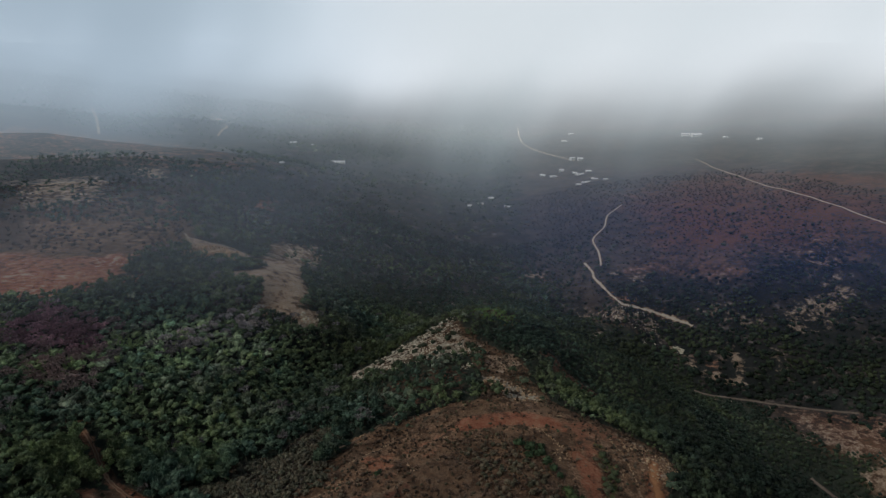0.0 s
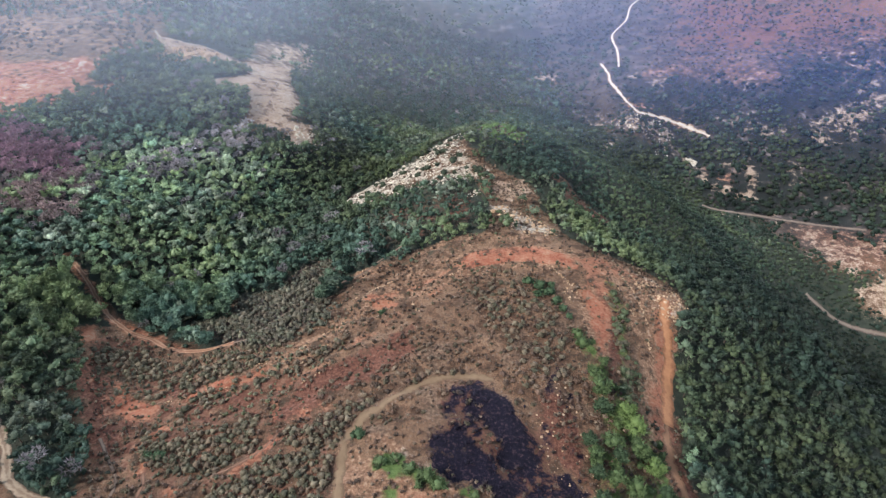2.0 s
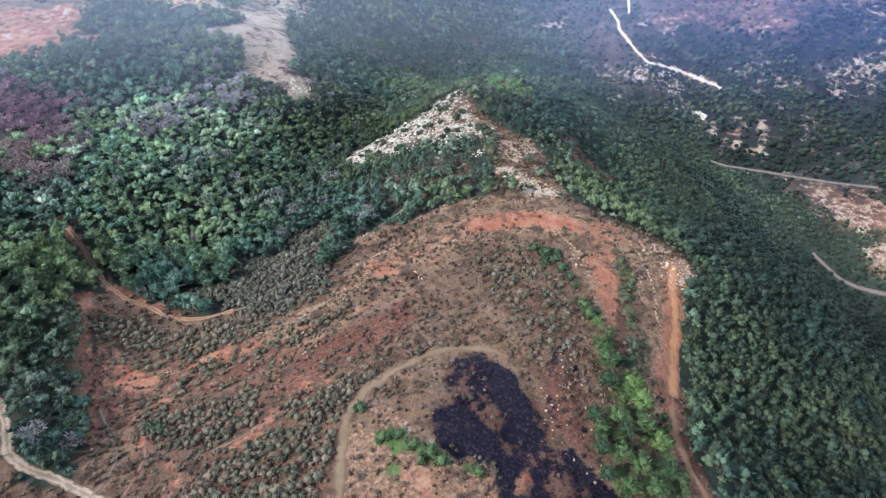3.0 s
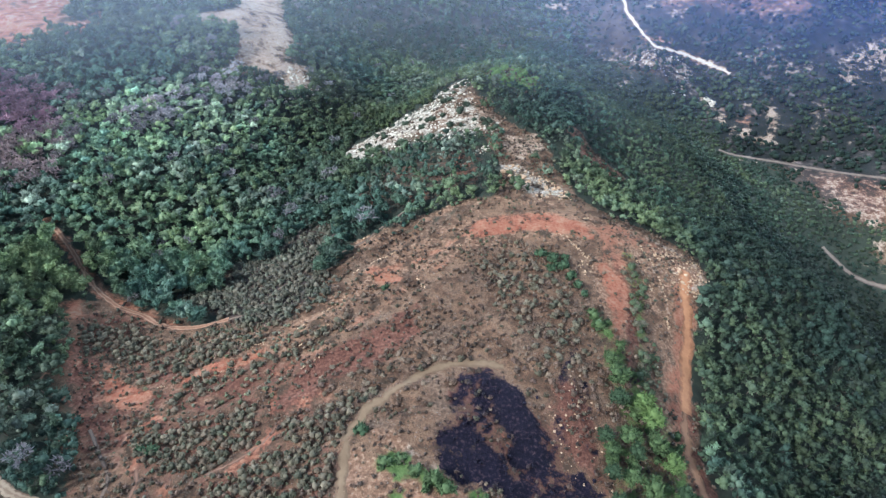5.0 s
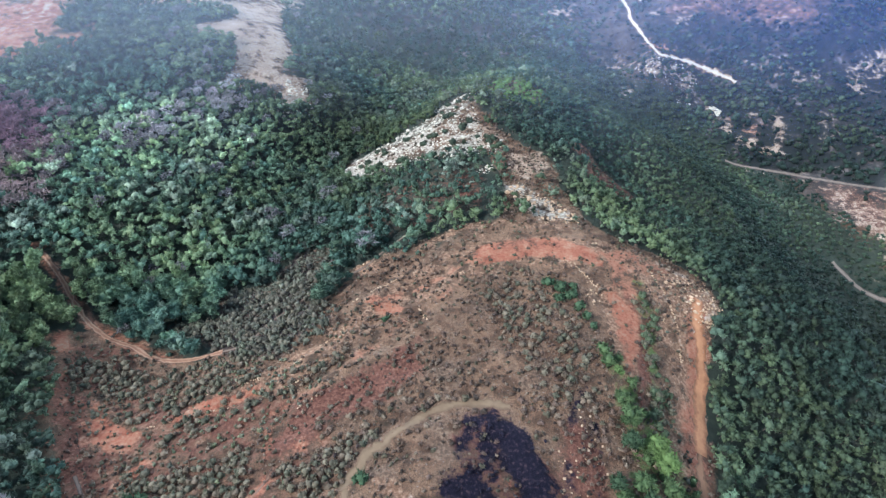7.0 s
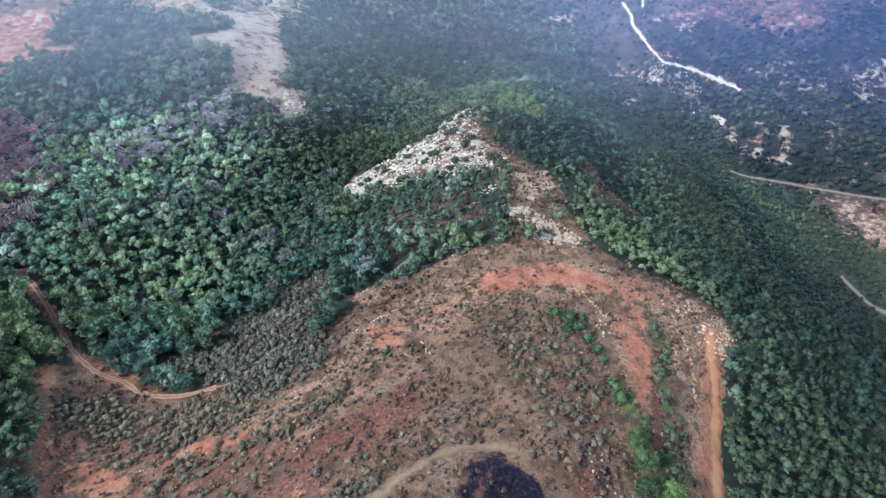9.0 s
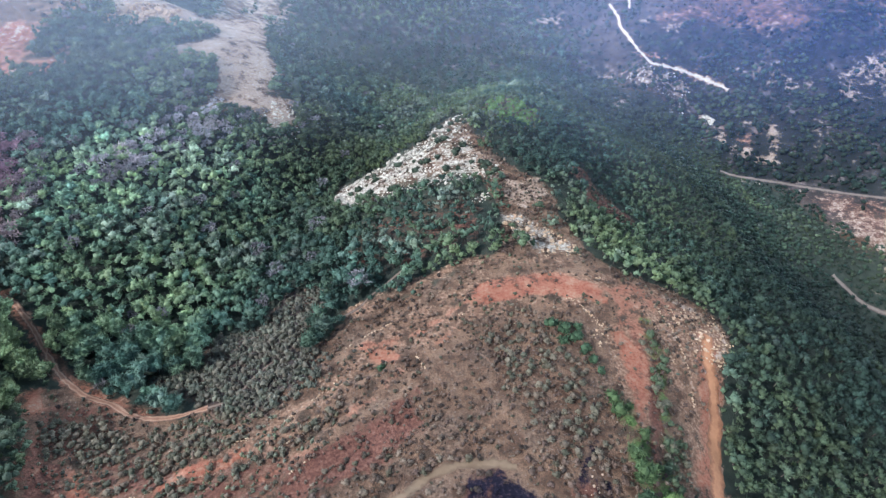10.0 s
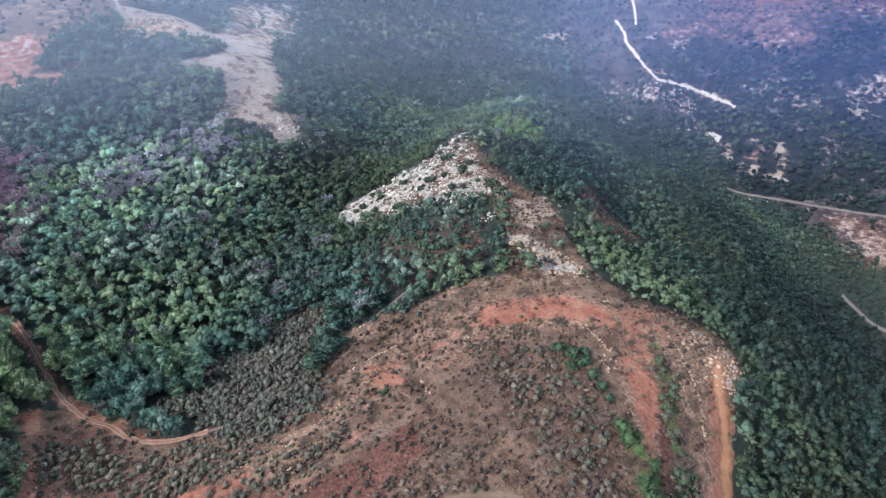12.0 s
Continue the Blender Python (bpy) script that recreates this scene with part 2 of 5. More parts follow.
FAR_LAND = [(-260, 880, -2), (-250, 1120, -55), (-520, 850, 30), (-430, 1400, -20), (250, 970, -70), (275, 1080, -78), (520, 1060, -45), (560, 1250, -40), (0, 1500, -95), (700, 1800, -40),
            (-900, 1600, 60), (-1500, 1900, 160), (-1180, 1960, 70), (0, 2600, -60), (-1500, 2600, 110), (1500, 2400, 60), (-1900, 3600, 120), (900, 3800, 120), (2500, 1000, 80), (-2500, 600, 120), (0, -800, 20), (300, -250, -60), (-1000, -1500, 80), (1500, -1500, 40), (0, -3800, 60), (3800, 3800, 120), (3800, -3000, 80), (-3800, -3000, 100), (-3800, 3800, 120), (1000, 300, 40)]


def spline_sheet(knots):
    """A smooth sheet (thin plate) over the knots; gives a function of x and y arrays."""
    k = np.array(knots, dtype=float)
    p = k[:, :2] / 100.0

    def kernel(a, b):
        r2 = ((a[:, None, :] - b[None, :, :]) ** 2).sum(2)
        return 0.5 * r2 * np.log(r2 + 1e-9)

    n = len(k)
    lhs = np.zeros((n + 3, n + 3))
    lhs[:n, :n] = kernel(p, p) + 0.004 * np.eye(n)
    lhs[:n, n], lhs[:n, n + 1:] = 1, p
    lhs[n, :n], lhs[n + 1:, :n] = 1, p.T
    sol = np.linalg.solve(lhs, np.concatenate([k[:, 2], np.zeros(3)]))

    def height(x, y):
        x, y = np.broadcast_arrays(np.asarray(x, float), np.asarray(y, float))
        q = np.stack([x.ravel(), y.ravel()], 1) / 100.0
        out = np.empty(len(q))
        for i in range(0, len(q), 20000):
            s = q[i:i + 20000]
            out[i:i + 20000] = kernel(s, p) @ sol[:n] + sol[n] + s @ sol[n + 1:]
        return out.reshape(x.shape)

    return height


bare_land = spline_sheet(CREST + EAST_RIM + UPPER_STEP + EAST_SLOPE + EAST_VALLEY + EAST_BANK + WEST_BASIN + WEST_WOOD + CLEFT + WEST_HEIGHTS + FAR_LAND)


TABLE = np.random.RandomState(5).rand(256, 256)


def value_noise(x, y, seed=0):
    x, y = np.asarray(x, float) + seed * 17.3, np.asarray(y, float) + seed * 31.7
    i, j = np.floor(x).astype(int), np.floor(y).astype(int)
    u, v = x - i, y - j
    u, v = u * u * (3 - 2 * u), v * v * (3 - 2 * v)
    i0, i1, j0, j1 = i % 256, (i + 1) % 256, j % 256, (j + 1) % 256
    return (TABLE[i0, j0] * (1 - u) + TABLE[i1, j0] * u) * (1 - v) + (TABLE[i0, j1] * (1 - u) + TABLE[i1, j1] * u) * v


def fbm(x, y, seed=0, octaves=4):
    """Smooth noise from -1 to 1."""
    total, amp, out = 0.0, 1.0, 0.0
    for k in range(octaves):
        out = out + amp * (value_noise(x * 2 ** k, y * 2 ** k, seed + k) * 2 - 1)
        total += amp
        amp *= 0.5
    return out / total


def smooth(a, b, x):
    u = np.clip((x - a) / (b - a), 0, 1)
    return u * u * (3 - 2 * u)


def axis(lo, hi, step, end_lo, end_hi, grow=1.032):
    mid = list(np.arange(lo, hi + step / 2, step))
    d, a = step, [mid[0]]
    while a[-1] > end_lo:
        d *= grow
        a.append(a[-1] - d)
    d, b = step, [mid[-1]]
    while b[-1] < end_hi:
        d *= grow
        b.append(b[-1] + d)
    return np.array(a[:0:-1] + mid + b[1:])


XS, YS = axis(-150, 100, 1.25, -4300, 4300, 1.045), axis(75, 300, 1.25, -4000, 4600, 1.045)
GX, GY = np.meshgrid(XS, YS)
RANGE = np.hypot(GX, GY - 150)
GZ = bare_land(GX, GY)
GZ += 0.9 * fbm(GX / 22, GY / 22, 1) + 0.3 * fbm(GX / 5, GY / 5, 2, 3)
# old terraces: low steps along the contours of the open hill
STEP_LAND = smooth(0, 40, 75 - np.abs(GX + 20)) * smooth(50, 70, GY) * smooth(215, 190, GY)
level = GZ / 2.4
GZ += 0.75 * STEP_LAND * 2.4 * (np.floor(level) + smooth(0.3, 0.7, level - np.floor(level)) - level)
GZ += smooth(350, 1200, RANGE) * 16 * fbm(GX / 170, GY / 170, 3) + smooth(200, 500, RANGE) * 3 * fbm(GX / 40, GY / 40, 4)
GZ += smooth(2200, 3600, RANGE) * 60 * fbm(GX / 800, GY / 800, 6)


def ground_z(x, y):
    """Height of the built ground sheet."""
    x, y = np.asarray(x, float), np.asarray(y, float)
    i = np.clip(np.searchsorted(XS, x) - 1, 0, len(XS) - 2)
    j = np.clip(np.searchsorted(YS, y) - 1, 0, len(YS) - 2)
    u, v = (x - XS[i]) / (XS[i + 1] - XS[i]), (y - YS[j]) / (YS[j + 1] - YS[j])
    return (GZ[j, i] * (1 - u) + GZ[j, i + 1] * u) * (1 - v) + (GZ[j + 1, i] * (1 - u) + GZ[j + 1, i + 1] * u) * v


def in_patch(poly, x, y, soft=2.0, rag=2.0):
    """1 inside an outline, 0 outside, over a soft and ragged edge."""
    p = np.array(poly, float)
    x, y = np.asarray(x, float), np.asarray(y, float)
    out = np.zeros(x.shape)
    pad = soft + 2 * rag
    near = (x > p[:, 0].min() - pad) & (x < p[:, 0].max() + pad) & (y > p[:, 1].min() - pad) & (y < p[:, 1].max() + pad)
    if not near.any():
        return out
    a, b = x[near], y[near]
    a, b = a + rag * 1.6 * fbm(a / (5 * rag), b / (5 * rag), 11, 3), b + rag * 1.6 * fbm(a / (5 * rag), b / (5 * rag), 15, 3)
    dist, inside = np.full(a.shape, 1e9), np.zeros(a.shape, bool)
    for (x0, y0), (x1, y1) in zip(p, np.roll(p, -1, 0)):
        dx, dy = x1 - x0, y1 - y0
        t = np.clip(((a - x0) * dx + (b - y0) * dy) / (dx * dx + dy * dy + 1e-9), 0, 1)
        dist = np.minimum(dist, np.hypot(a - x0 - t * dx, b - y0 - t * dy))
        cross = (y0 > b) != (y1 > b)
        inside ^= cross & (a < x0 + (b - y0) * dx / (dy if abs(dy) > 1e-9 else 1e-9))
    out[near] = smooth(-soft, soft, np.where(inside, dist, -dist))
    return out


LAYERS = {k: np.zeros(GX.shape) for k in ("wood", "far", "heath", "ochre", "rust", "red", "sand", "grass", "lime", "burnt")}


def paint(layer, poly, soft=2.0, rag=2.0, amount=1.0):
    LAYERS[layer] = np.maximum(LAYERS[layer], amount * in_patch(poly, GX, GY, soft, rag))


def paint_line(layer, points, half, soft=1.5, amount=1.0):
    """Along a line, as far as half to each side."""
    p = np.array(points, float)
    for (x0, y0), (x1, y1) in zip(p, p[1:]):
        pad = half + soft + 3
        near = (GX > min(x0, x1) - pad) & (GX < max(x0, x1) + pad) & (GY > min(y0, y1) - pad) & (GY < max(y0, y1) + pad)
        a, b = GX[near], GY[near]
        dx, dy = x1 - x0, y1 - y0
        t = np.clip(((a - x0) * dx + (b - y0) * dy) / (dx * dx + dy * dy), 0, 1)
        d = np.hypot(a - x0 - t * dx, b - y0 - t * dy) + 1.2 * fbm(a / 4, b / 4, 18, 3)
        LAYERS[layer][near] = np.maximum(LAYERS[layer][near], amount * smooth(half + soft, half - soft, d))


OPEN_HILL = [(-129, 156), (-118, 159), (-100, 153), (-88, 149), (-75, 151), (-65, 155), (-51, 166), (-39, 180), (-25, 187), (-10, 193), (1, 198), (13, 205), (20, 226), (8, 269), (11, 288),
             (29, 257), (41, 240), (50, 207), (58, 200), (73, 197), (83, 193), (91, 185), (88, 172), (79, 156), (74, 139), (66, 121), (64, 100), (70, 70), (60, -80), (-90, -80), (-86, 82), (-96, 99), (-101, 115), (-115, 136)]
SOUTH_WEST = [(-140, -60), (-60, -60), (-78, 84), (-97, 88), (-107, 91), (-113, 95), (-122, 106), (-140, 110)]
LIMESTONE_TIP = [(-54, 266), (-50, 278), (-40, 283), (-27, 289), (-16, 293), (-5, 306), (6, 310), (10, 300), (8, 281), (13, 266), (21, 263), (23, 257), (17, 254), (8, 255), (-8, 253), (-27, 254), (-45, 260)]
SCAR = [(-151, 434), (-130, 465), (-108, 409), (-103, 372), (-93, 347), (-81, 348), (-76, 326), (-87, 312), (-98, 325), (-106, 327), (-124, 319), (-121, 342), (-123, 370), (-145, 366), (-148, 376), (-133, 393)]
RED_FIELD = [(-250, 372), (-231, 381), (-219, 375), (-216, 354), (-210, 337), (-200, 344), (-200, 356), (-192, 341), (-187, 316), (-203, 317), (-207, 306), (-235, 290), (-280, 290), (-320, 380)]
TERRACES = [(-189, 384), (-195, 404), (-200, 425), (-176, 432), (-166, 434), (-140, 430), (-140, 405), (-155, 398), (-169, 392)]
PALE_BANK = [(151, 548), (153, 509), (173, 495), (192, 490), (191, 470), (204, 475), (217, 503), (214, 521), (194, 519), (174, 523)]
PALE_ROCKS = [(138, 475), (152, 491), (151, 473), (135, 449)]
PALE_HILL = [(189, 586), (214, 568), (247, 563), (273, 560), (290, 545), (312, 536), (332, 560), (330, 600), (262, 613), (220, 606)]
PALE_SLOPE = [(329, 485), (327, 463), (342, 464), (366, 477), (410, 500), (400, 540), (374, 514), (352, 505)]
PALE_STEP = [(292, 454), (309, 447), (304, 413), (291, 425)]
PALE_FLECKS = [(255, 519), (287, 485), (306, 487), (291, 503), (265, 524)]
PALE_FIELD = [(261, 379), (282, 371), (301, 365), (340, 350), (345, 325), (292, 315), (265, 320), (264, 347)]
RED_SPUR = [(231, 460), (248, 452), (255, 436), (241, 427), (226, 436)]
PALE_CLIFF = [(91, 658), (126, 648), (121, 613), (107, 624)]
GREY_SLOPE = [(-82, 181), (-63, 184), (-62, 190), (-57, 203), (-46, 198), (-49, 184), (-49, 174), (-40, 167), (-44, 156), (-54, 149), (-66, 149), (-93, 158), (-93, 165), (-79, 166)]
CLEAR_SPOT = [(-78, 180), (-68, 184), (-58, 178), (-63, 173), (-75, 173)]
open_land = np.maximum(in_patch(OPEN_HILL, GX, GY, 1.5, 1.5), in_patch(SOUTH_WEST, GX, GY, 2, 2))
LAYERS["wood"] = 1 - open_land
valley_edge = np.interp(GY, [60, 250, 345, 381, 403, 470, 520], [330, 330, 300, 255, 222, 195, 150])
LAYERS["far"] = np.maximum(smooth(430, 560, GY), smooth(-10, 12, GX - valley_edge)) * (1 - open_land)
paint("sand", SCAR, 5, 6, 0.74)
paint("sand", [(-169, 496), (-151, 521), (-128, 552), (-112, 500), (-120, 470), (-129, 458), (-148, 439)], 8, 6, 0.5)
paint("sand", TERRACES, 5, 4, 0.9)
paint("red", SCAR, 8, 6, 0.4)
paint("sand", [(275, 299), (300, 310), (320, 300), (290, 268), (276, 282)], 5, 4, 0.55)
paint("red", RED_FIELD, 6, 5, 0.75)
paint("sand", RED_FIELD, 6, 5, 0.22)
paint("sand", [(-440, 560), (-396, 611), (-350, 597), (-328, 516), (-368, 482)], 14, 12, 0.5)
paint("sand", [(-545, 1290), (-550, 1400), (-470, 1340), (-470, 1240)], 20, 14, 0.35)
paint("sand", [(-370, 675), (-352, 690), (-314, 634), (-346, 638)], 6, 5)
for outline, amount in ((PALE_BANK, 0.42), (PALE_ROCKS, 0.5), (PALE_HILL, 0.12), (PALE_SLOPE, 0.42), (PALE_STEP, 0.36), (PALE_FLECKS, 0.34), (PALE_FIELD, 0.36), (PALE_CLIFF, 0.42)):
    paint("sand", outline, 11, 7, amount)
paint("rust", PALE_FIELD, 12, 8, 0.6)
paint("heath", [(252, 386), (281, 378), (305, 365), (330, 345), (289, 325), (266, 330), (255, 359)], 7, 5, 0.9)
paint("heath", [(94, 659), (115, 621), (141, 580), (146, 551), (151, 504), (185, 490), (198, 477), (217, 506), (208, 517), (176, 516), (171, 557), (168, 614), (134, 668)], 8, 5, 0.8)
paint("heath", PALE_HILL, 9, 6, 1.0)
paint("rust", PALE_HILL, 9, 6, 0.4)
paint("red", PALE_HILL, 9, 6, 0.12)
paint("red", RED_SPUR, 6, 5, 0.22)
paint_line("sand", [(189, 585), (214, 569), (247, 564), (273, 561), (290, 546), (312, 538)], 2.0, 3.0, 0.7)
paint_line("sand", [(219, 475), (222, 457), (226, 436), (240, 425), (253, 410), (262, 430), (266, 450), (268, 465)], 2.8, 3.0, 0.85)
paint_line("red", [(178, 552), (182, 530), (200, 530), (226, 522)], 4.0, 4.0, 0.6)
for k in range(26):
    u, v = 40 * math.sin(k * 2.4) + 265, 455 + 62 * math.cos(k * 1.7)
    paint_line("sand", [(u, v), (u + 9 + 6 * math.sin(k), v - 3 - 4 * math.cos(3 * k))], 1.0, 2.5, 0.5)
paint("heath", GREY_SLOPE, 4, 3, 0.75)
paint("heath", CLEAR_SPOT, 3, 2, 1.0)
# red, rust and ochre soil of the open hill
paint("ochre", [(-112, 136), (-86, 129), (-60, 142), (-45, 153), (-32, 167), (-14, 184), (8, 198), (36, 200), (60, 196), (85, 188), (88, 172), (78, 155), (72, 137), (64, 105), (56, 108), (60, 137), (66, 158),
                (70, 175), (50, 183), (30, 183), (8, 177), (-16, 166), (-34, 150), (-50, 136), (-72, 124), (-80, 100), (-92, 90), (-100, 118)], 3, 3, 0.58)
paint("red", [(5, 189), (9, 195), (16, 196), (26, 197), (36, 196), (44, 192), (49, 188), (47, 184), (41, 186), (34, 186), (25, 186), (15, 184), (8, 182), (4, 184)], 1.8, 1.4, 0.8)
paint_line("red", [(10, 184.5), (19, 187), (27, 188), (34, 188), (43, 187), (48, 185)], 0.9, 1.4, 1.6)
paint_line("red", [(-29, 169), (-24, 171), (-17, 172), (-10, 175), (-3, 181), (4, 185)], 1.0, 1.8, 0.72)
paint("red", [(-28, 168), (-23, 170), (-17, 165), (-20, 162), (-27, 165)], 1.8, 1.4, 0.75)
paint("red", [(48, 174), (52, 174), (56, 168), (57, 162), (54, 151), (52, 143), (48, 140), (47, 145), (48, 155), (48, 165)], 1.8, 1.2, 0.62)
paint("ochre", [(46, 176), (54, 176), (58, 168), (58, 160), (55, 148), (51, 138), (46, 140), (46, 160)], 1.8, 1.2, 1.1)
paint("rust", [(59, 168), (62, 163), (59, 148), (53, 128), (51, 127), (54, 138), (52, 143)], 1.8, 1.5, 0.95)
paint("red", [(50, 189), (55, 187), (62, 176), (58, 170), (53, 175), (49, 176)], 2.4, 2.0, 0.58)
paint("red", [(48, 190), (62, 196), (76, 186), (72, 176), (62, 182)], 2, 2, 0.42)
paint("ochre", [(62, 178), (74, 186), (86, 186), (86, 172), (78, 156), (73, 140), (66, 122), (62, 124), (66, 142), (70, 158), (70, 170)], 2.5, 2.5, 0.85)
paint("red", [(-106, 132), (-101, 129), (-95, 126), (-87, 123), (-88, 118), (-92, 118), (-98, 120), (-102, 124)], 2.6, 2.0, 1.4)
paint("red", [(-80, 125), (-78, 130), (-72, 134), (-65, 136), (-58, 138), (-58, 135), (-64, 132), (-71, 129), (-77, 126)], 2.0, 1.6, 0.95)
paint("red", [(-127, 150), (-128, 155), (-124, 157), (-119, 151), (-120, 146)], 2.2, 1.6, 0.72)
paint("red", [(-86, 107), (-85, 112), (-83, 116), (-80, 115), (-82, 109), (-80, 99), (-81, 97)], 1.6, 1.4, 0.66)
paint("red", [(-60, 95), (-53, 101), (-50, 106), (-49, 111), (-46, 109), (-48, 104), (-51, 99), (-57, 96)], 1.6, 1.4, 0.68)
paint("red", [(-53, 123), (-50, 124), (-47, 114), (-50, 113)], 1.6, 1.4, 0.55)
paint("red", [(-72, 94), (-69, 94), (-64, 85), (-68, 85)], 1.4, 1.2, 0.7)
paint("rust", [(-118, 140), (-107, 135), (-101, 124), (-95, 116), (-96, 106), (-104, 113), (-111, 126)], 2.6, 2.2, 0.85)
paint("red", [(-116, 137), (-107, 134), (-101, 124), (-98, 117), (-103, 117), (-109, 128)], 2.6, 2.2, 0.45)
paint("rust", [(-49, 113), (-52, 121), (-47, 127), (-38, 135), (-28, 141), (-18, 147), (-13, 153), (-9, 143), (-14, 135), (-24, 129), (-33, 122), (-41, 115)], 3.0, 2.2, 0.95)
paint("red", [(-48, 116), (-46, 121), (-34, 122), (-33, 121), (-38, 116)], 2.4, 2.0, 0.42)
paint("rust", [(-112, 136), (-60, 140), (-36, 130), (-28, 100), (-28, 60), (-90, 60), (-98, 100)], 6, 4, 0.42)
paint("rust", [(-128, 156), (-100, 152), (-96, 138), (-108, 130), (-100, 112), (-112, 118)], 4, 3, 0.5)
paint_line("red", [(-53, 128), (-42, 135), (-29, 148), (-19, 158), (-11, 164), (0, 175)], 1.0, 2.0, 0.4)
for terrace in ([(-80, 112), (-73, 118), (-63, 126), (-52, 131), (-42, 135), (-35, 139)], [(-53, 136), (-43, 144), (-37, 148), (-29, 158), (-20, 169), (-8, 177)],
                [(-80, 126), (-65, 136), (-54, 142), (-44, 147), (-34, 157)], [(-68, 104), (-60, 117), (-53, 123)]):
    paint_line("ochre", terrace, 1.0, 1.4, 0.85)
# the worn cap of the hill and its pale edge
paint("ochre", [(-27, 84), (-23, 95), (-21, 100), (-14, 97), (-6, 94), (4, 95), (10, 91), (13, 85), (16, 60), (-36, 60)], 2.5, 2, 0.78)
paint("red", [(-27, 84), (-23, 95), (-14, 96), (-6, 93), (4, 94), (10, 90), (16, 60), (-36, 60)], 3, 2.5, 0.2)
paint_line("sand", [(-14, 106), (-10, 100), (-2, 96), (4, 95), (9, 93), (12, 89), (15, 85)], 0.5, 1.2, 0.62)
paint("ochre", [(-21, 108), (-15, 108), (-13, 104), (-16, 102), (-20, 104)], 1.8, 1.4, 0.9)
paint("ochre", [(-27, 104), (-22, 104), (-22, 90), (-24, 75), (-28, 75)], 2, 2, 0.9)
# the rim and its orange road
paint("ochre", [(73, 165), (68, 151), (63, 137), (59, 124), (57, 112), (57, 102), (57, 80), (68, 80), (64, 103), (65, 114), (67, 126), (73, 141), (78, 153), (83, 165), (84, 178), (76, 180)], 2.0, 1.6, 0.9)
paint("red", [(75, 165), (71, 152), (66, 138), (61, 124), (60, 112), (66, 114), (69, 126), (74, 141), (79, 153), (83, 165), (84, 176), (79, 178)], 2.0, 1.4, 0.66)
paint_line("rust", [(66, 80), (63, 100), (64, 112), (68, 122)], 3.5, 2.0, 0.7)
paint_line("sand", [(80, 166), (85, 170), (88, 176), (87, 183), (82, 188), (72, 191)], 1.0, 1.2, 0.75)
paint_line("sand", [(74, 181), (77, 174), (78, 166), (77, 158)], 0.8, 1.2, 0.6)
paint_line("sand", [(70, 130), (75, 146), (78, 158), (80, 170), (84, 178)], 1.2, 2.0, 0.5)
paint_line("red", [(-151, 192), (-137, 180), (-121, 163), (-104, 154.5), (-89, 150)], 2.0, 1.5, 0.6)
paint_line("ochre", [(-36, 184), (-20, 191), (0, 202), (20, 206), (40, 203)], 3.0, 2.0, 0.5)
paint_line("grass", [(60, 178), (60, 164), (58, 148), (53, 130), (52, 118)], 2.2, 2.0, 0.5)
paint_line("rust", [(55, 172), (56.5, 158), (54, 145), (50, 132)], 1.2, 1.6, 0.9)
paint_line("sand", [(66, 186), (69, 174), (70, 160), (68, 146)], 0.7, 1.2, 0.5)
paint_line("ochre", [(64, 180), (66, 165), (65, 150), (62, 136)], 1.6, 2.0, 0.7)
# the burnt patch, with unburnt earth showing in it and ash running down the stony slope
BURNT = [(0, 124), (8, 128), (14, 124), (20, 116), (24, 111), (27, 100), (30, 94), (36, 89), (38, 80), (17, 80), (13, 90), (8, 94), (-1, 95), (-6, 99), (-6, 106), (-2, 111), (1, 114)]
STONY = [(24, 117), (28, 126), (33, 125), (36, 112), (35, 100), (37, 93), (30, 99), (27, 102)]
paint("rust", STONY, 3, 2.5, 1.0)
paint("rust", BURNT, 3, 2.5, 0.7)
paint("burnt", BURNT, 3.0, 2.4, 0.6)
paint("burnt", [(7, 126), (13, 125), (16, 120), (20, 115), (22, 110), (23, 104), (20, 100), (15, 100), (12, 105), (9, 112), (7, 119)], 1.8, 1.6, 1.4)
paint("burnt", [(-6, 105), (-2, 109), (2, 110), (7, 106), (11, 101), (14, 97), (11, 93), (6, 95), (1, 95), (-3, 97), (-5, 101)], 1.8, 1.6, 1.25)
paint("burnt", [(12, 97), (16, 97), (21, 93), (23, 88), (25, 80), (13, 80), (11, 92)], 1.8, 1.6, 1.15)
paint("burnt", [(27, 99), (30, 99), (35, 93), (40, 84), (33, 84), (29, 93)], 1.6, 1.4, 1.1)
for k in range(9):
    u = k / 8
    paint_line("burnt", [(24 + 11 * u, 122 + 16 * u), (27 + 9 * u, 111 + 12 * u), (29 + 7 * u, 103 + 8 * u), (33 + 3 * u, 91 + 8 * u)], 0.4, 0.9, 0.5 + 0.15 * math.sin(5 * k))
bare_spot = np.maximum(in_patch([(9, 110), (12, 110), (14, 104), (11, 102)], GX, GY, 1.5, 1.2), in_patch([(15, 92), (18, 93), (20, 89), (18, 86), (14, 86)], GX, GY, 1.5, 1.2))
LAYERS["burnt"] *= 1 - 0.85 * bare_spot
LAYERS["red"] = np.maximum(LAYERS["red"], 0.7 * bare_spot)
for tuft in ([(-19, 99), (-16, 102), (-12, 101), (-11, 95), (-15, 95)], [(-11, 97), (-5, 97), (-3, 95), (-4, 92), (-9, 92)], [(2, 93), (5, 94), (6, 91), (2, 91)], [(-16, 92), (-13, 92), (-13, 88), (-15, 89)]):
    paint("grass", tuft, 1.3, 1.0, 0.85)
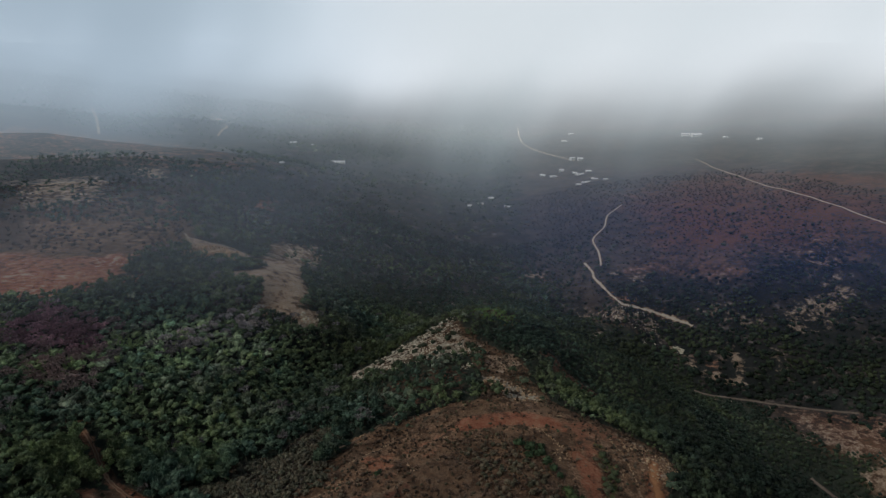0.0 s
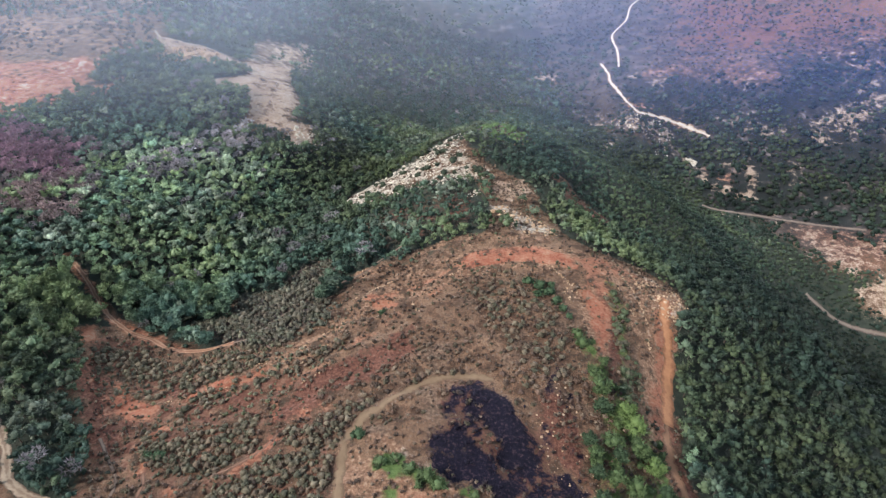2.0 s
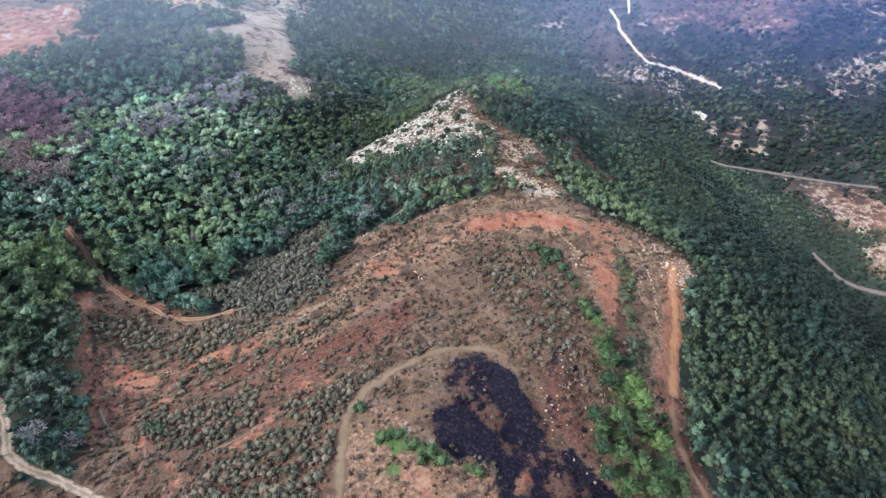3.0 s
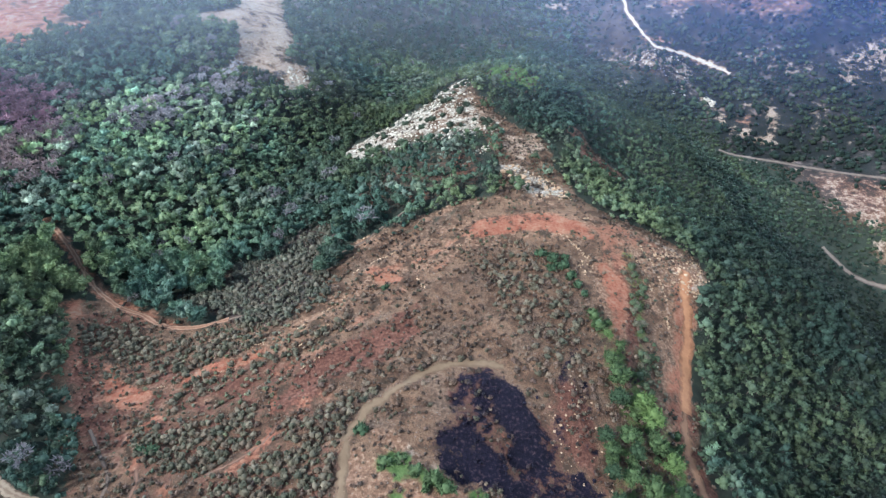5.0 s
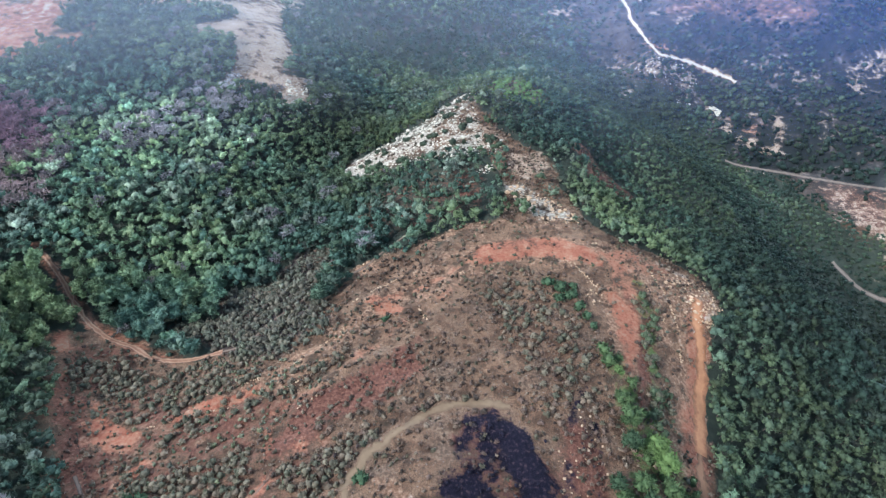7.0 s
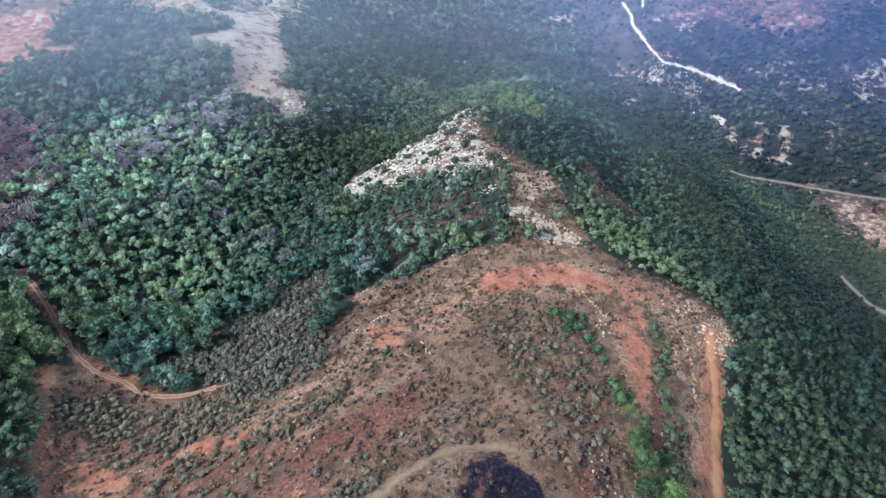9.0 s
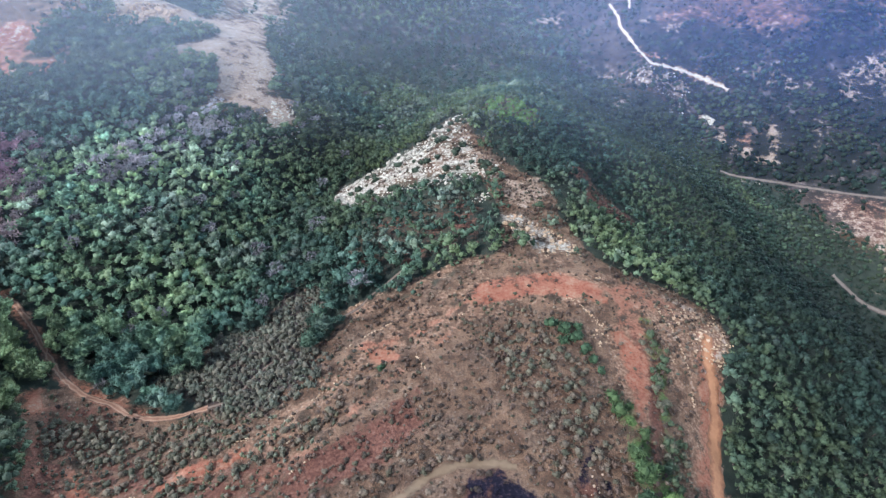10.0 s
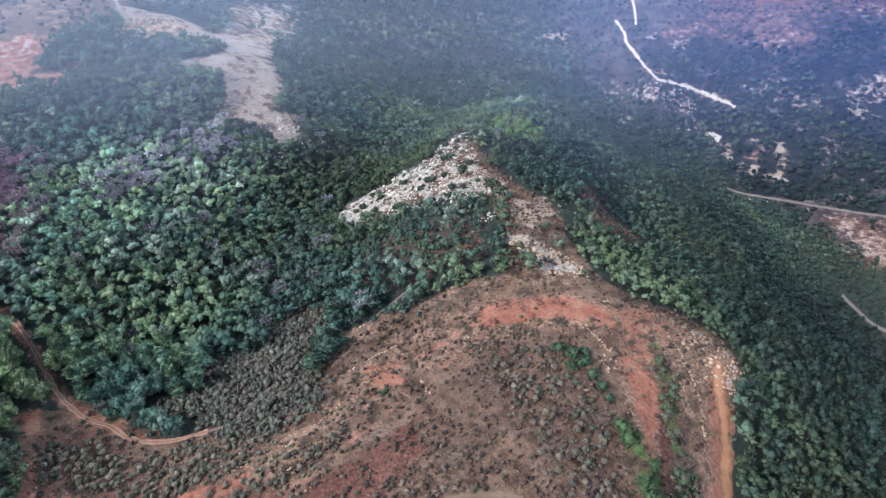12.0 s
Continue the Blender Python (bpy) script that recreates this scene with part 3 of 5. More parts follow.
paint("grass", [(43, 146), (50, 146), (52, 128), (60, 118), (60, 84), (38, 84), (38, 106), (44, 114)], 3, 2.5, 0.55)
paint("sand", [(-78, 180), (-68, 184), (-58, 178), (-63, 173), (-75, 173)], 3, 2, 0.34)
paint("grass", [(15, 322), (30, 345), (46, 322), (36, 298), (22, 300)], 6, 4, 0.9)
# heath of the far slopes
heath_edge = np.interp(GY, [500, 573, 651, 766, 967, 1302], [170, 140, 100, 118, 134, 175])
LAYERS["heath"] = np.maximum(LAYERS["heath"], 0.62 * smooth(-20, 20, GX - heath_edge) * smooth(535, 575, GY))
paint("heath", [(-200, 404), (-208, 452), (-237, 533), (-270, 640), (-330, 700), (-480, 1000), (-1100, 1100), (-800, 500), (-310, 381), (-269, 382), (-224, 370)], 14, 9, 0.62)
paint("ochre", [(-200, 404), (-208, 452), (-237, 533), (-300, 560), (-369, 476), (-310, 381), (-269, 382), (-224, 370)], 14, 9, 0.42)
paint("red", [(-218, 620), (-222, 673), (-192, 652), (-204, 612)], 8, 5, 0.4)
paint("sand", [(-403, 527), (-354, 556), (-323, 537), (-352, 492), (-369, 476)], 8, 5, 0.55)
paint("sand", [(354, 598), (444, 602), (437, 556), (385, 542)], 10, 8, 0.22)
paint("red", [(-620, 620), (-300, 700), (-230, 880), (-420, 1000), (-760, 900)], 40, 25, 0.3)
paint("rust", [(230, 620), (520, 560), (700, 800), (500, 1000), (260, 900)], 60, 30, 0.62)
paint("lime", LIMESTONE_TIP, 5, 3, 0.4)
paint("lime", [(-29, 257), (-41, 259), (-53, 262), (-51, 279), (-38, 278), (-22, 279), (-12, 281), (-2, 279), (4, 267), (-4, 258), (-18, 260)], 4, 3, 0.62)
paint("lime", [(20, 229), (30, 228), (40, 219), (46, 209), (33, 206), (23, 220)], 2.5, 2, 0.6)
paint("rust", [(-45, 200), (-10, 207), (10, 215), (16, 240), (0, 250), (-40, 240)], 6, 5, 0.3)
paint("ochre", [(72, 187), (89, 187), (90, 176), (84, 165), (77, 167), (72, 174)], 2.5, 2, 0.9)
paint("sand", [(23, 255), (35, 254), (41, 242), (29, 235), (20, 242)], 3, 2.5, 0.85)
paint("sand", [(0, 275), (8, 300), (12, 280), (22, 262), (12, 257), (4, 266)], 3, 2.5, 0.6)
paint("rust", [(48, 268), (54, 262), (58, 244), (76, 240), (82, 251), (67, 262), (58, 276)], 3, 3, 0.6)
for key, layer in LAYERS.items():
    if key not in ("wood", "far"):
        LAYERS["wood"] = LAYERS["wood"] * (1 - np.minimum(layer, 1))


def mesh_from(name, verts, tris, mats, slots=None, tint=None, smooth_faces=False):
    """A mesh object from arrays of corners and triangles (or quads)."""
    me = bpy.data.meshes.new(name)
    verts, tris = np.asarray(verts, np.float32), np.asarray(tris, np.int32)
    k = tris.shape[1]
    me.vertices.add(len(verts))
    me.vertices.foreach_set("co", verts.ravel())
    me.loops.add(tris.size)
    me.loops.foreach_set("vertex_index", tris.ravel())
    me.polygons.add(len(tris))
    me.polygons.foreach_set("loop_start", np.arange(0, tris.size, k, dtype=np.int32))
    me.polygons.foreach_set("use_smooth", np.full(len(tris), smooth_faces))
    for m in mats:
        me.materials.append(m)
    if slots is not None:
        me.polygons.foreach_set("material_index", np.asarray(slots, np.int32))
    if tint is not None:
        a = me.attributes.new("tint", "FLOAT_COLOR", "POINT")
        a.data.foreach_set("color", np.concatenate([tint, np.ones((len(tint), 1))], 1).astype(np.float32).ravel())
    me.update(calc_edges=True)
    return me


def grid_faces(rows, cols):
    a = np.arange(rows * cols).reshape(rows, cols)
    return np.stack([a[:-1, :-1], a[:-1, 1:], a[1:, 1:], a[1:, :-1]], -1).reshape(-1, 4)


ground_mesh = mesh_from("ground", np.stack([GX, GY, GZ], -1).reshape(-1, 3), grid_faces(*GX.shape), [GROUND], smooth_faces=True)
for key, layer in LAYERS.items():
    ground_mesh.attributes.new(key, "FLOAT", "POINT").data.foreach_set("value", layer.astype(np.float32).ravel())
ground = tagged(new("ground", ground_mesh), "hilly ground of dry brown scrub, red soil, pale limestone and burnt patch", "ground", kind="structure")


# ---- tracks ----
def curve_through(points, step=1.0):
    """A smooth line through points, in even steps."""
    p = np.array(points, float)
    p = np.vstack([2 * p[0] - p[1], p, 2 * p[-1] - p[-2]])
    out = []
    for a, b, c, d in zip(p, p[1:], p[2:], p[3:]):
        n = max(2, int(np.hypot(*(c - b)) / step))
        t = np.linspace(0, 1, n, endpoint=False)[:, None]
        out.append(0.5 * (2 * b + (c - a) * t + (2 * a - 5 * b + 4 * c - d) * t ** 2 + (3 * b - a - 3 * c + d) * t ** 3))
    return np.vstack(out + [p[-2:-1]])


TRACK_LINES = []


def track(name, points, width, material, label, lift=0.07, seed=0, ragged=0.22):
    c = curve_through(points, max(0.8, width * 0.3))
    TRACK_LINES.append((c[::3], width / 2))
    d = np.gradient(c, axis=0)
    d /= np.hypot(d[:, 0], d[:, 1])[:, None] + 1e-9
    side = np.stack([d[:, 1], -d[:, 0]], 1)
    s = np.arange(len(c)) * 0.6
    left = width / 2 * (1 + ragged * 2 * fbm(s, s * 0 + 3.3, seed))
    right = width / 2 * (1 + ragged * 2 * fbm(s, s * 0 + 9.1, seed + 1))
    cols = []
    for f in np.linspace(-1, 1, 9):
        off = np.where(f < 0, f * left, f * right)
        q = c + side * off[:, None]
        rut = -0.05 * np.exp(-((abs(f) - 0.5) / 0.2) ** 2)
        cols.append(np.column_stack([q, ground_z(q[:, 0], q[:, 1]) + lift + rut - 0.1 * (abs(f) > 0.9)]))
    v = np.stack(cols, 1)
    ob = new(name, mesh_from(name, v.reshape(-1, 3), grid_faces(v.shape[0], v.shape[1]), [material], smooth_faces=True))
    ob.data.attributes.new("across", "FLOAT", "POINT").data.foreach_set("value", np.tile(np.linspace(-1, 1, v.shape[1]), v.shape[0]).astype(np.float32))
    return tagged(ob, label, "dirt track", kind="structure")


track("track", [(-151, 192), (-145, 188), (-137, 180), (-130, 172), (-121, 163), (-112, 157), (-104, 154.5), (-97, 151), (-89, 149.8), (-82, 150.4), (-74, 152)], 2.0, DIRT_RED, "narrow rutted red dirt track along the wood's edge", seed=1)
track("path", [(-74, 152), (-67, 155), (-61, 163.7), (-52, 173), (-42, 181), (-33, 187), (-28, 193), (-15, 206)], 1.1, PATH_BROWN, "faint pale footpath through grey scrub", seed=2)
track("track", [(-150, 135), (-134, 121), (-127, 114), (-121.6, 108.6), (-116.4, 102.3), (-112, 96), (-106.4, 92.3), (-96.4, 89), (-86.3, 85), (-70, 78), (-50, 60)], 2.7, DIRT_PALE, "pale sandy dirt road with wheel ruts", seed=3)
track("path", [(-97, 110), (-92, 104), (-86, 97), (-85, 90), (-88, 80)], 1.0, PATH_BROWN, "thin brown footpath through low scrub", seed=4)
track("path", [(-80, 99), (-78, 94), (-79, 84), (-82, 70)], 1.0, PATH_RED, "worn red earth gully path", seed=5)
track("track", [(13, 129), (5, 130), (-3, 129.4), (-10, 126), (-18, 119.5), (-25, 112.7), (-28, 105), (-28, 97), (-27, 88), (-25, 70)], 2.9, HILL_EARTH, "sandy brown track curving over the dry hilltop", seed=6, ragged=0.6)
track("path", [(-47, 112), (-50, 105), (-56, 100), (-62, 97.5)], 0.9, PATH_RED, "red earth path through scrub", seed=7)
track("track", [(66, 121.5), (71.5, 136), (75.5, 150), (77, 160), (79, 169), (82, 176)], 4.6, RIM_EARTH, "orange-red bulldozed earth road along the slope's rim", seed=8, ragged=0.4)
track("track", [(67, 70), (66, 88), (63, 99), (63, 110), (66.5, 122.5)], 3.2, PATH_RIM, "brown earth road running on below the rim", 0.05, seed=19, ragged=0.6)
track("track", [(172, 640), (174, 612), (171, 582), (178, 547), (184, 524)], 3.2, GRAVEL, "narrow pale gravel road on the far valley bank", 0.25, seed=9, ragged=0.6)
track("track", [(181, 530), (186, 522), (210, 525), (231, 516), (248, 499)], 5.6, GRAVEL, "bright pale gravel road on the far valley bank", 0.3, seed=17, ragged=0.6)
track("path", [(212, 405), (219, 402), (254, 389), (288, 376), (320, 362)], 3.6, PATH_PALE, "pale dirt path along the valley floor", 0.2, seed=10)
track("track", [(243, 296), (256, 277), (270, 269), (290, 261)], 4.0, PATH_PALE, "pale dry stream-side track in the valley", 0.2, seed=11)
track("track", [(271, 828), (239, 786), (222, 741), (199, 708), (194, 660), (186, 617)], 3.0, GRAVEL, "winding pale track up the far hill", 0.5, seed=12)
track("track", [(516, 1148), (503, 982), (480, 815), (482, 697), (492, 620), (510, 590)], 3.2, GRAVEL, "long pale road over the far ridge", 0.6, seed=13)
track("track", [(-212, 440), (-197, 416), (-188, 406), (-180, 431), (-169, 434), (-160, 431), (-147, 421), (-131, 407)], 2.6, DIRT_PALE, "pale cart track round an old quarry", 0.2, seed=18)
track("track", [(227, 1745), (215, 1557), (245, 1392), (299, 1275)], 4.5, GRAVEL, "pale road into the far village", 0.8, seed=14)
track("track", [(-441, 1118), (-465, 1234), (-519, 1274)], 5.0, DIRT_PALE, "pale road to a far farmstead", 0.8, seed=15)
track("track", [(-723, 1194), (-675, 1124), (-594, 986)], 5.0, DIRT_PALE, "pale road on the far heights", 0.8, seed=16)

# ---- plants ----
RNG = np.random.RandomState(21)
PHI = (1 + 5 ** 0.5) / 2
ICO_V = np.array([(-1, PHI, 0), (1, PHI, 0), (-1, -PHI, 0), (1, -PHI, 0), (0, -1, PHI), (0, 1, PHI), (0, -1, -PHI), (0, 1, -PHI), (PHI, 0, -1), (PHI, 0, 1), (-PHI, 0, -1), (-PHI, 0, 1)]) / (1 + PHI * PHI) ** 0.5
_d = np.array([[np.dot(a, b) for b in ICO_V] for a in ICO_V])
ICO_F = np.array([(i, j, k) if np.dot(np.cross(ICO_V[j] - ICO_V[i], ICO_V[k] - ICO_V[i]), ICO_V[i]) > 0 else (i, k, j)
                  for i in range(12) for j in range(i + 1, 12) for k in range(j + 1, 12) if min(_d[i, j], _d[j, k], _d[i, k]) > 0.4])
OCT_V = np.array([(1, 0, 0), (-1, 0, 0), (0, 1, 0), (0, -1, 0), (0, 0, 1), (0, 0, -1)], float)
OCT_F = np.array([(0, 2, 4), (2, 1, 4), (1, 3, 4), (3, 0, 4), (2, 0, 5), (1, 2, 5), (3, 1, 5), (0, 3, 5)])


def turned(rng):
    q = rng.normal(size=4)
    w, x, y, z = q / np.linalg.norm(q)
    return np.array([[1 - 2 * (y * y + z * z), 2 * (x * y - z * w), 2 * (x * z + y * w)], [2 * (x * y + z * w), 1 - 2 * (x * x + z * z), 2 * (y * z - x * w)], [2 * (x * z - y * w), 2 * (y * z + x * w), 1 - 2 * (x * x + y * y)]])


def clump(rng, centre, r, fine=True):
    v, f = (ICO_V, ICO_F) if fine else (OCT_V, OCT_F)
    v = (v * rng.uniform(0.68, 1.3, (len(v), 1))) @ turned(rng).T * r * np.array([1, 1, 0.8])
    return v + centre, f


def limb(a, b, ra, rb, sides=5):
    a, b = np.array(a, float), np.array(b, float)
    d = (b - a) / np.linalg.norm(b - a)
    u = np.cross(d, (0.3, 0.9, 0.2))
    u /= np.linalg.norm(u)
    w = np.cross(d, u)
    t = np.arange(sides) * 2 * math.pi / sides
    ring = np.cos(t)[:, None] * u + np.sin(t)[:, None] * w
    v = np.vstack([a + ring * ra, b + ring * rb])
    i, j = np.arange(sides), (np.arange(sides) + 1) % sides
    return v, np.vstack([np.column_stack([i, j, j + sides]), np.column_stack([i, j + sides, i + sides])])


def join(pieces):
    vs, fs, n = [], [], 0
    for v, f in pieces:
        vs.append(v)
        fs.append(np.asarray(f) + n)
        n += len(v)
    return np.vstack(vs), np.vstack(fs)


def sprays(rng, spots, heart, count, size):
    """Leafy shoots: slim blades that reach outward and up from the clumps."""
    v, f = [], []
    for k in range(count):
        c, r = spots[rng.randint(len(spots))]
        d = rng.normal(size=3) + 0.9 * (c - heart) / (np.linalg.norm(c - heart) + 0.2)
        d[2] = abs(d[2]) * 0.8 + 0.15
        d /= np.linalg.norm(d)
        side = np.cross(d, rng.normal(size=3))
        side /= np.linalg.norm(side)
        s = size * rng.uniform(0.6, 1.4)
        p = c + d * r * rng.uniform(0.7, 1.02) * np.array([1, 1, 0.85])
        d = d + rng.normal(0, 0.45, 3)
        v += [p + d * s, p + side * s * 0.3, p - side * s * 0.3]
        f.append((3 * k, 3 * k + 1, 3 * k + 2))
    return np.array(v), np.array(f)


def tree_shape(seed, lumps=5, leaves=150, limbs=2, form="round", leaf=0.5, fine=True):
    """Trunk with limbs, and crown, of a tree about 6 m high and 5 m wide: overlapping leafy masses, with small shoots all over them."""
    rng = np.random.RandomState(seed)
    tall, wide = {"round": (6.2, 2.35), "pine": (7.4, 2.1), "flat": (5.6, 2.65)}[form]
    wood = [limb((0, 0, -0.6), (0.1, 0.05, tall * 0.62), 0.2, 0.07, 4)]
    spots, crown = [], []
    for k in range(lumps):
        a = 2.4 * k + rng.uniform(-0.4, 0.4)
        if form == "pine":
            h = k / max(1, lumps - 1)
            rad, z, r = wide * 0.45 * (1 - h) * (k > 0), tall * (0.36 + 0.5 * h), wide * (0.62 - 0.36 * h)
        elif k == 0:
            rad, z, r = 0.15 * wide, tall * 0.66, wide * 0.56
        else:
            rad, z, r = wide * rng.uniform(0.5, 0.68), tall * rng.uniform(0.46, 0.68), wide * rng.uniform(0.34, 0.5)
        c = np.array([rad * math.cos(a), rad * math.sin(a), z])
        spots.append((c, r))
        crown.append(clump(rng, c, r * 0.95, fine))
        if 0 < k <= limbs:
            wood.append(limb((0.05, 0.05, tall * 0.35), c * np.array([0.8, 0.8, 0.95]), 0.08, 0.03, 3))
    crown.append(sprays(rng, spots, np.array([0, 0, tall * 0.42]), leaves, leaf))
    return join(wood), join(crown)


def bare_shape(seed):
    """A leafless, twiggy tree."""
    rng = np.random.RandomState(seed)
    wood, spots = [limb((0, 0, -0.5), (0, 0, 2.2), 0.16, 0.1)], []
    for k in range(9):
        a, h = 2.4 * k, rng.uniform(2.6, 4.8)
        tip = np.array([math.cos(a) * rng.uniform(0.8, 2.0), math.sin(a) * rng.uniform(0.8, 2.0), h])
        wood.append(limb((0, 0, rng.uniform(1.0, 2.1)), tip, 0.07, 0.02, 4))
        spots.append((tip, 0.7))
    twigs = sprays(rng, spots, np.array([0, 0, 2.0]), 190, 0.58)
    return join(wood), twigs


def shrub_shape(seed, clumps=2, leaves=16, fine=False):
    """A low rounded bush: leafy clumps with shoots that stand off them."""
    rng = np.random.RandomState(seed)
    spots, crown = [], []
    for k in range(clumps):
        a = rng.uniform(0, 2 * math.pi)
        out = 0.0 if k == 0 else rng.uniform(0.2, 0.42)
        c = np.array([out * math.cos(a), out * math.sin(a), rng.uniform(0.15, 0.28) if k else 0.3])
        r = rng.uniform(0.38, 0.48) if k == 0 else rng.uniform(0.25, 0.36)
        spots.append((c, r))
        crown.append(clump(rng, c, r, fine))
    crown.append(sprays(rng, spots, np.array([0, 0, 0.1]), leaves, 0.2))
    return join(crown)


def joined(name, shapes, x, y, size, tint, label, category="trees", sink=0.0):
    """One mesh of many plants. shapes: (wood or None, crown) arrays."""
    z = ground_z(x, y) - sink
    pick = RNG.randint(len(shapes), size=len(x))
    turn = RNG.uniform(0, 2 * math.pi, len(x))
    flat = RNG.uniform(0.85, 1.2, len(x))
    V, F, S, C, n = [], [], [], [], 0
    for k, (wood, crown) in enumerate(shapes):
        ids = np.nonzero(pick == k)[0]
        if not len(ids):
            continue
        c, s = np.cos(turn[ids])[:, None], np.sin(turn[ids])[:, None]
        for slot, part in ((1, wood), (0, crown)):
            if part is None:
                continue
            v, f = part
            sz = size[ids][:, None]
            px = (v[None, :, 0] * c - v[None, :, 1] * s) * sz + x[ids][:, None]
            py = (v[None, :, 0] * s + v[None, :, 1] * c) * sz + y[ids][:, None]
            pz = v[None, :, 2] * sz * flat[ids][:, None] + z[ids][:, None]
            V.append(np.stack([px, py, pz], -1).reshape(-1, 3))
            F.append((f[None] + (np.arange(len(ids)) * len(v))[:, None, None] + n).reshape(-1, 3))
            S.append(np.full(len(ids) * len(f), slot))
            C.append(np.repeat(tint[ids], len(v), 0))
            n += len(ids) * len(v)
    ob = new(name, mesh_from(name, np.vstack(V), np.vstack(F), [LEAVES, BARK], np.concatenate(S), np.vstack(C), True))
    return tagged(ob, label, category, kind="stuff")


def scatter(x0, x1, y0, y1, step, jitter=0.42):
    x, y = np.meshgrid(np.arange(x0, x1, step), np.arange(y0, y1, step * 0.87))
    x = x + step / 2 * (np.arange(x.shape[0]) % 2)[:, None]
    return (x + RNG.uniform(-jitter, jitter, x.shape) * step).ravel(), (y + RNG.uniform(-jitter, jitter, y.shape) * step).ravel()


def in_view(x, y, margin=25):
    return (np.abs(x) < 0.62 * y + 0.58 * (215 - ground_z(x, y)) - 10 + margin) & (y > 40)


def layer_at(key, x, y):
    i = np.clip(np.searchsorted(XS, x) - 1, 0, len(XS) - 1)
    j = np.clip(np.searchsorted(YS, y) - 1, 0, len(YS) - 1)
    return LAYERS[key][j, i]


COOL_GREEN, WARM_GREEN, GREY_GREEN = np.array([(0.053, 0.086, 0.059)]), np.array([(0.12, 0.15, 0.067)]), np.array([(0.195, 0.21, 0.155)])


def greens(x, y, shift=0.0, warm=0.42):
    """Tints of woodland plants: in drifts, with plants that differ from their neighbours; the east slope's shade
    darkens them.
    """
    n = len(x)
    hue = np.clip(warm + 1.1 * fbm(x / 34, y / 34, 33, 3) + RNG.normal(0, 0.2, n), 0, 1)[:, None]
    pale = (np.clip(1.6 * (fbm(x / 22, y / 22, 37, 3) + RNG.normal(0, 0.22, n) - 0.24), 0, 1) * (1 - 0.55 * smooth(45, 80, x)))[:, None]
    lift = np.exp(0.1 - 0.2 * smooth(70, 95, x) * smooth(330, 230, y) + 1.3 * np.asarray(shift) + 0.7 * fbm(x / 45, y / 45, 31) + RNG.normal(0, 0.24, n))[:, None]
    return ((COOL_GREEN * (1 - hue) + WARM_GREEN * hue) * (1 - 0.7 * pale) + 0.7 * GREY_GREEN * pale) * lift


def off_tracks(x, y, gap):
    """Where no track runs within a gap of the plants."""
    ok = np.ones(len(x), bool)
    for line, half in TRACK_LINES:
        lo, hi = line.min(0) - 8, line.max(0) + 8
        ids = np.nonzero((x > lo[0]) & (x < hi[0]) & (y > lo[1]) & (y < hi[1]))[0]
        for k in range(0, len(ids), 2000):
            s = ids[k:k + 2000]
            d = np.hypot(x[s][:, None] - line[None, :, 0], y[s][:, None] - line[None, :, 1]).min(1)
            ok[s] &= d > half + gap
    return ok


ROUND = [tree_shape(s, 4, 76, 0, f, 0.6) for s, f in ((1, "round"), (2, "round"), (3, "flat"), (4, "pine"), (5, "round"), (6, "round"), (7, "flat"))]
SLOPE = [tree_shape(s, 4, 70, 0, f, 0.6) for s, f in ((8, "round"), (9, "round"), (10, "pine"), (15, "flat"), (16, "round"))]
MIDDLE = [(None, tree_shape(s, 4, 34, 0, f, 0.8, False)[1]) for s, f in ((11, "round"), (12, "pine"), (13, "flat"), (14, "round"))]
SMALL = [(None, tree_shape(s, 3, 6, 0, f, 0.8, False)[1]) for s, f in ((21, "round"), (22, "round"), (23, "flat"))]
BARE = [bare_shape(s) for s in (31, 32, 33)]
BUSHY = [(None, shrub_shape(s, 3, 12)) for s in range(71, 76)]
SHRUBS = [(None, shrub_shape(s)) for s in range(41, 47)]

PURPLE = [(-215, 285), (-190, 277), (-168, 268), (-172, 258), (-168, 246), (-178, 240), (-200, 240), (-230, 250)]
FADED = [(-200, 238), (-180, 240), (-169, 245), (-159, 232), (-160, 218), (-172, 210), (-200, 215)]
LILAC = [(-151, 266), (-147, 279), (-138, 292), (-131, 309), (-125, 322), (-108, 319), (-109, 296), (-123, 295), (-130, 283), (-127, 267), (-140, 262)]
FRESH = [(-173, 252), (-168, 264), (-157, 269), (-153, 256), (-163, 246)]

RIDGE_STRIP = [(13, 207), (20, 226), (8, 269), (11, 288), (29, 257), (41, 240), (50, 209), (36, 204)]

# woods of the near slopes
ax, ay = scatter(-270, 62, 60, 440, 3.3)
bx, by = scatter(62, 150, 50, 440, 3.4)
vx, vy = scatter(150, 345, 60, 440, 3.6)
tx, ty = np.concatenate([ax, bx, vx]), np.concatenate([ay, by, vy])
wood = layer_at("wood", tx, ty)
strip = in_patch(RIDGE_STRIP, tx, ty, 2, 2) * (np.max([layer_at(k, tx, ty) for k in ("lime", "sand", "rust", "ochre")], 0) < 0.3)
wood = np.maximum(wood, strip * (RNG.rand(len(tx)) < 0.62))
keep = (wood > np.where(tx > 62, 0.3, 0.55)) & in_view(tx, ty) & (RNG.rand(len(tx)) < 0.93) & (layer_at("far", tx, ty) < 0.6)
keep &= (in_patch(GREY_SLOPE, tx, ty) < 0.5) | (RNG.rand(len(tx)) < 0.14)
keep &= (np.max([layer_at(k, tx, ty) for k in ("sand", "red", "rust", "grass")], 0) + 0.25 * RNG.rand(len(tx)) < 0.5) | (tx < 20)
keep &= in_patch(CLEAR_SPOT, tx, ty) < 0.5
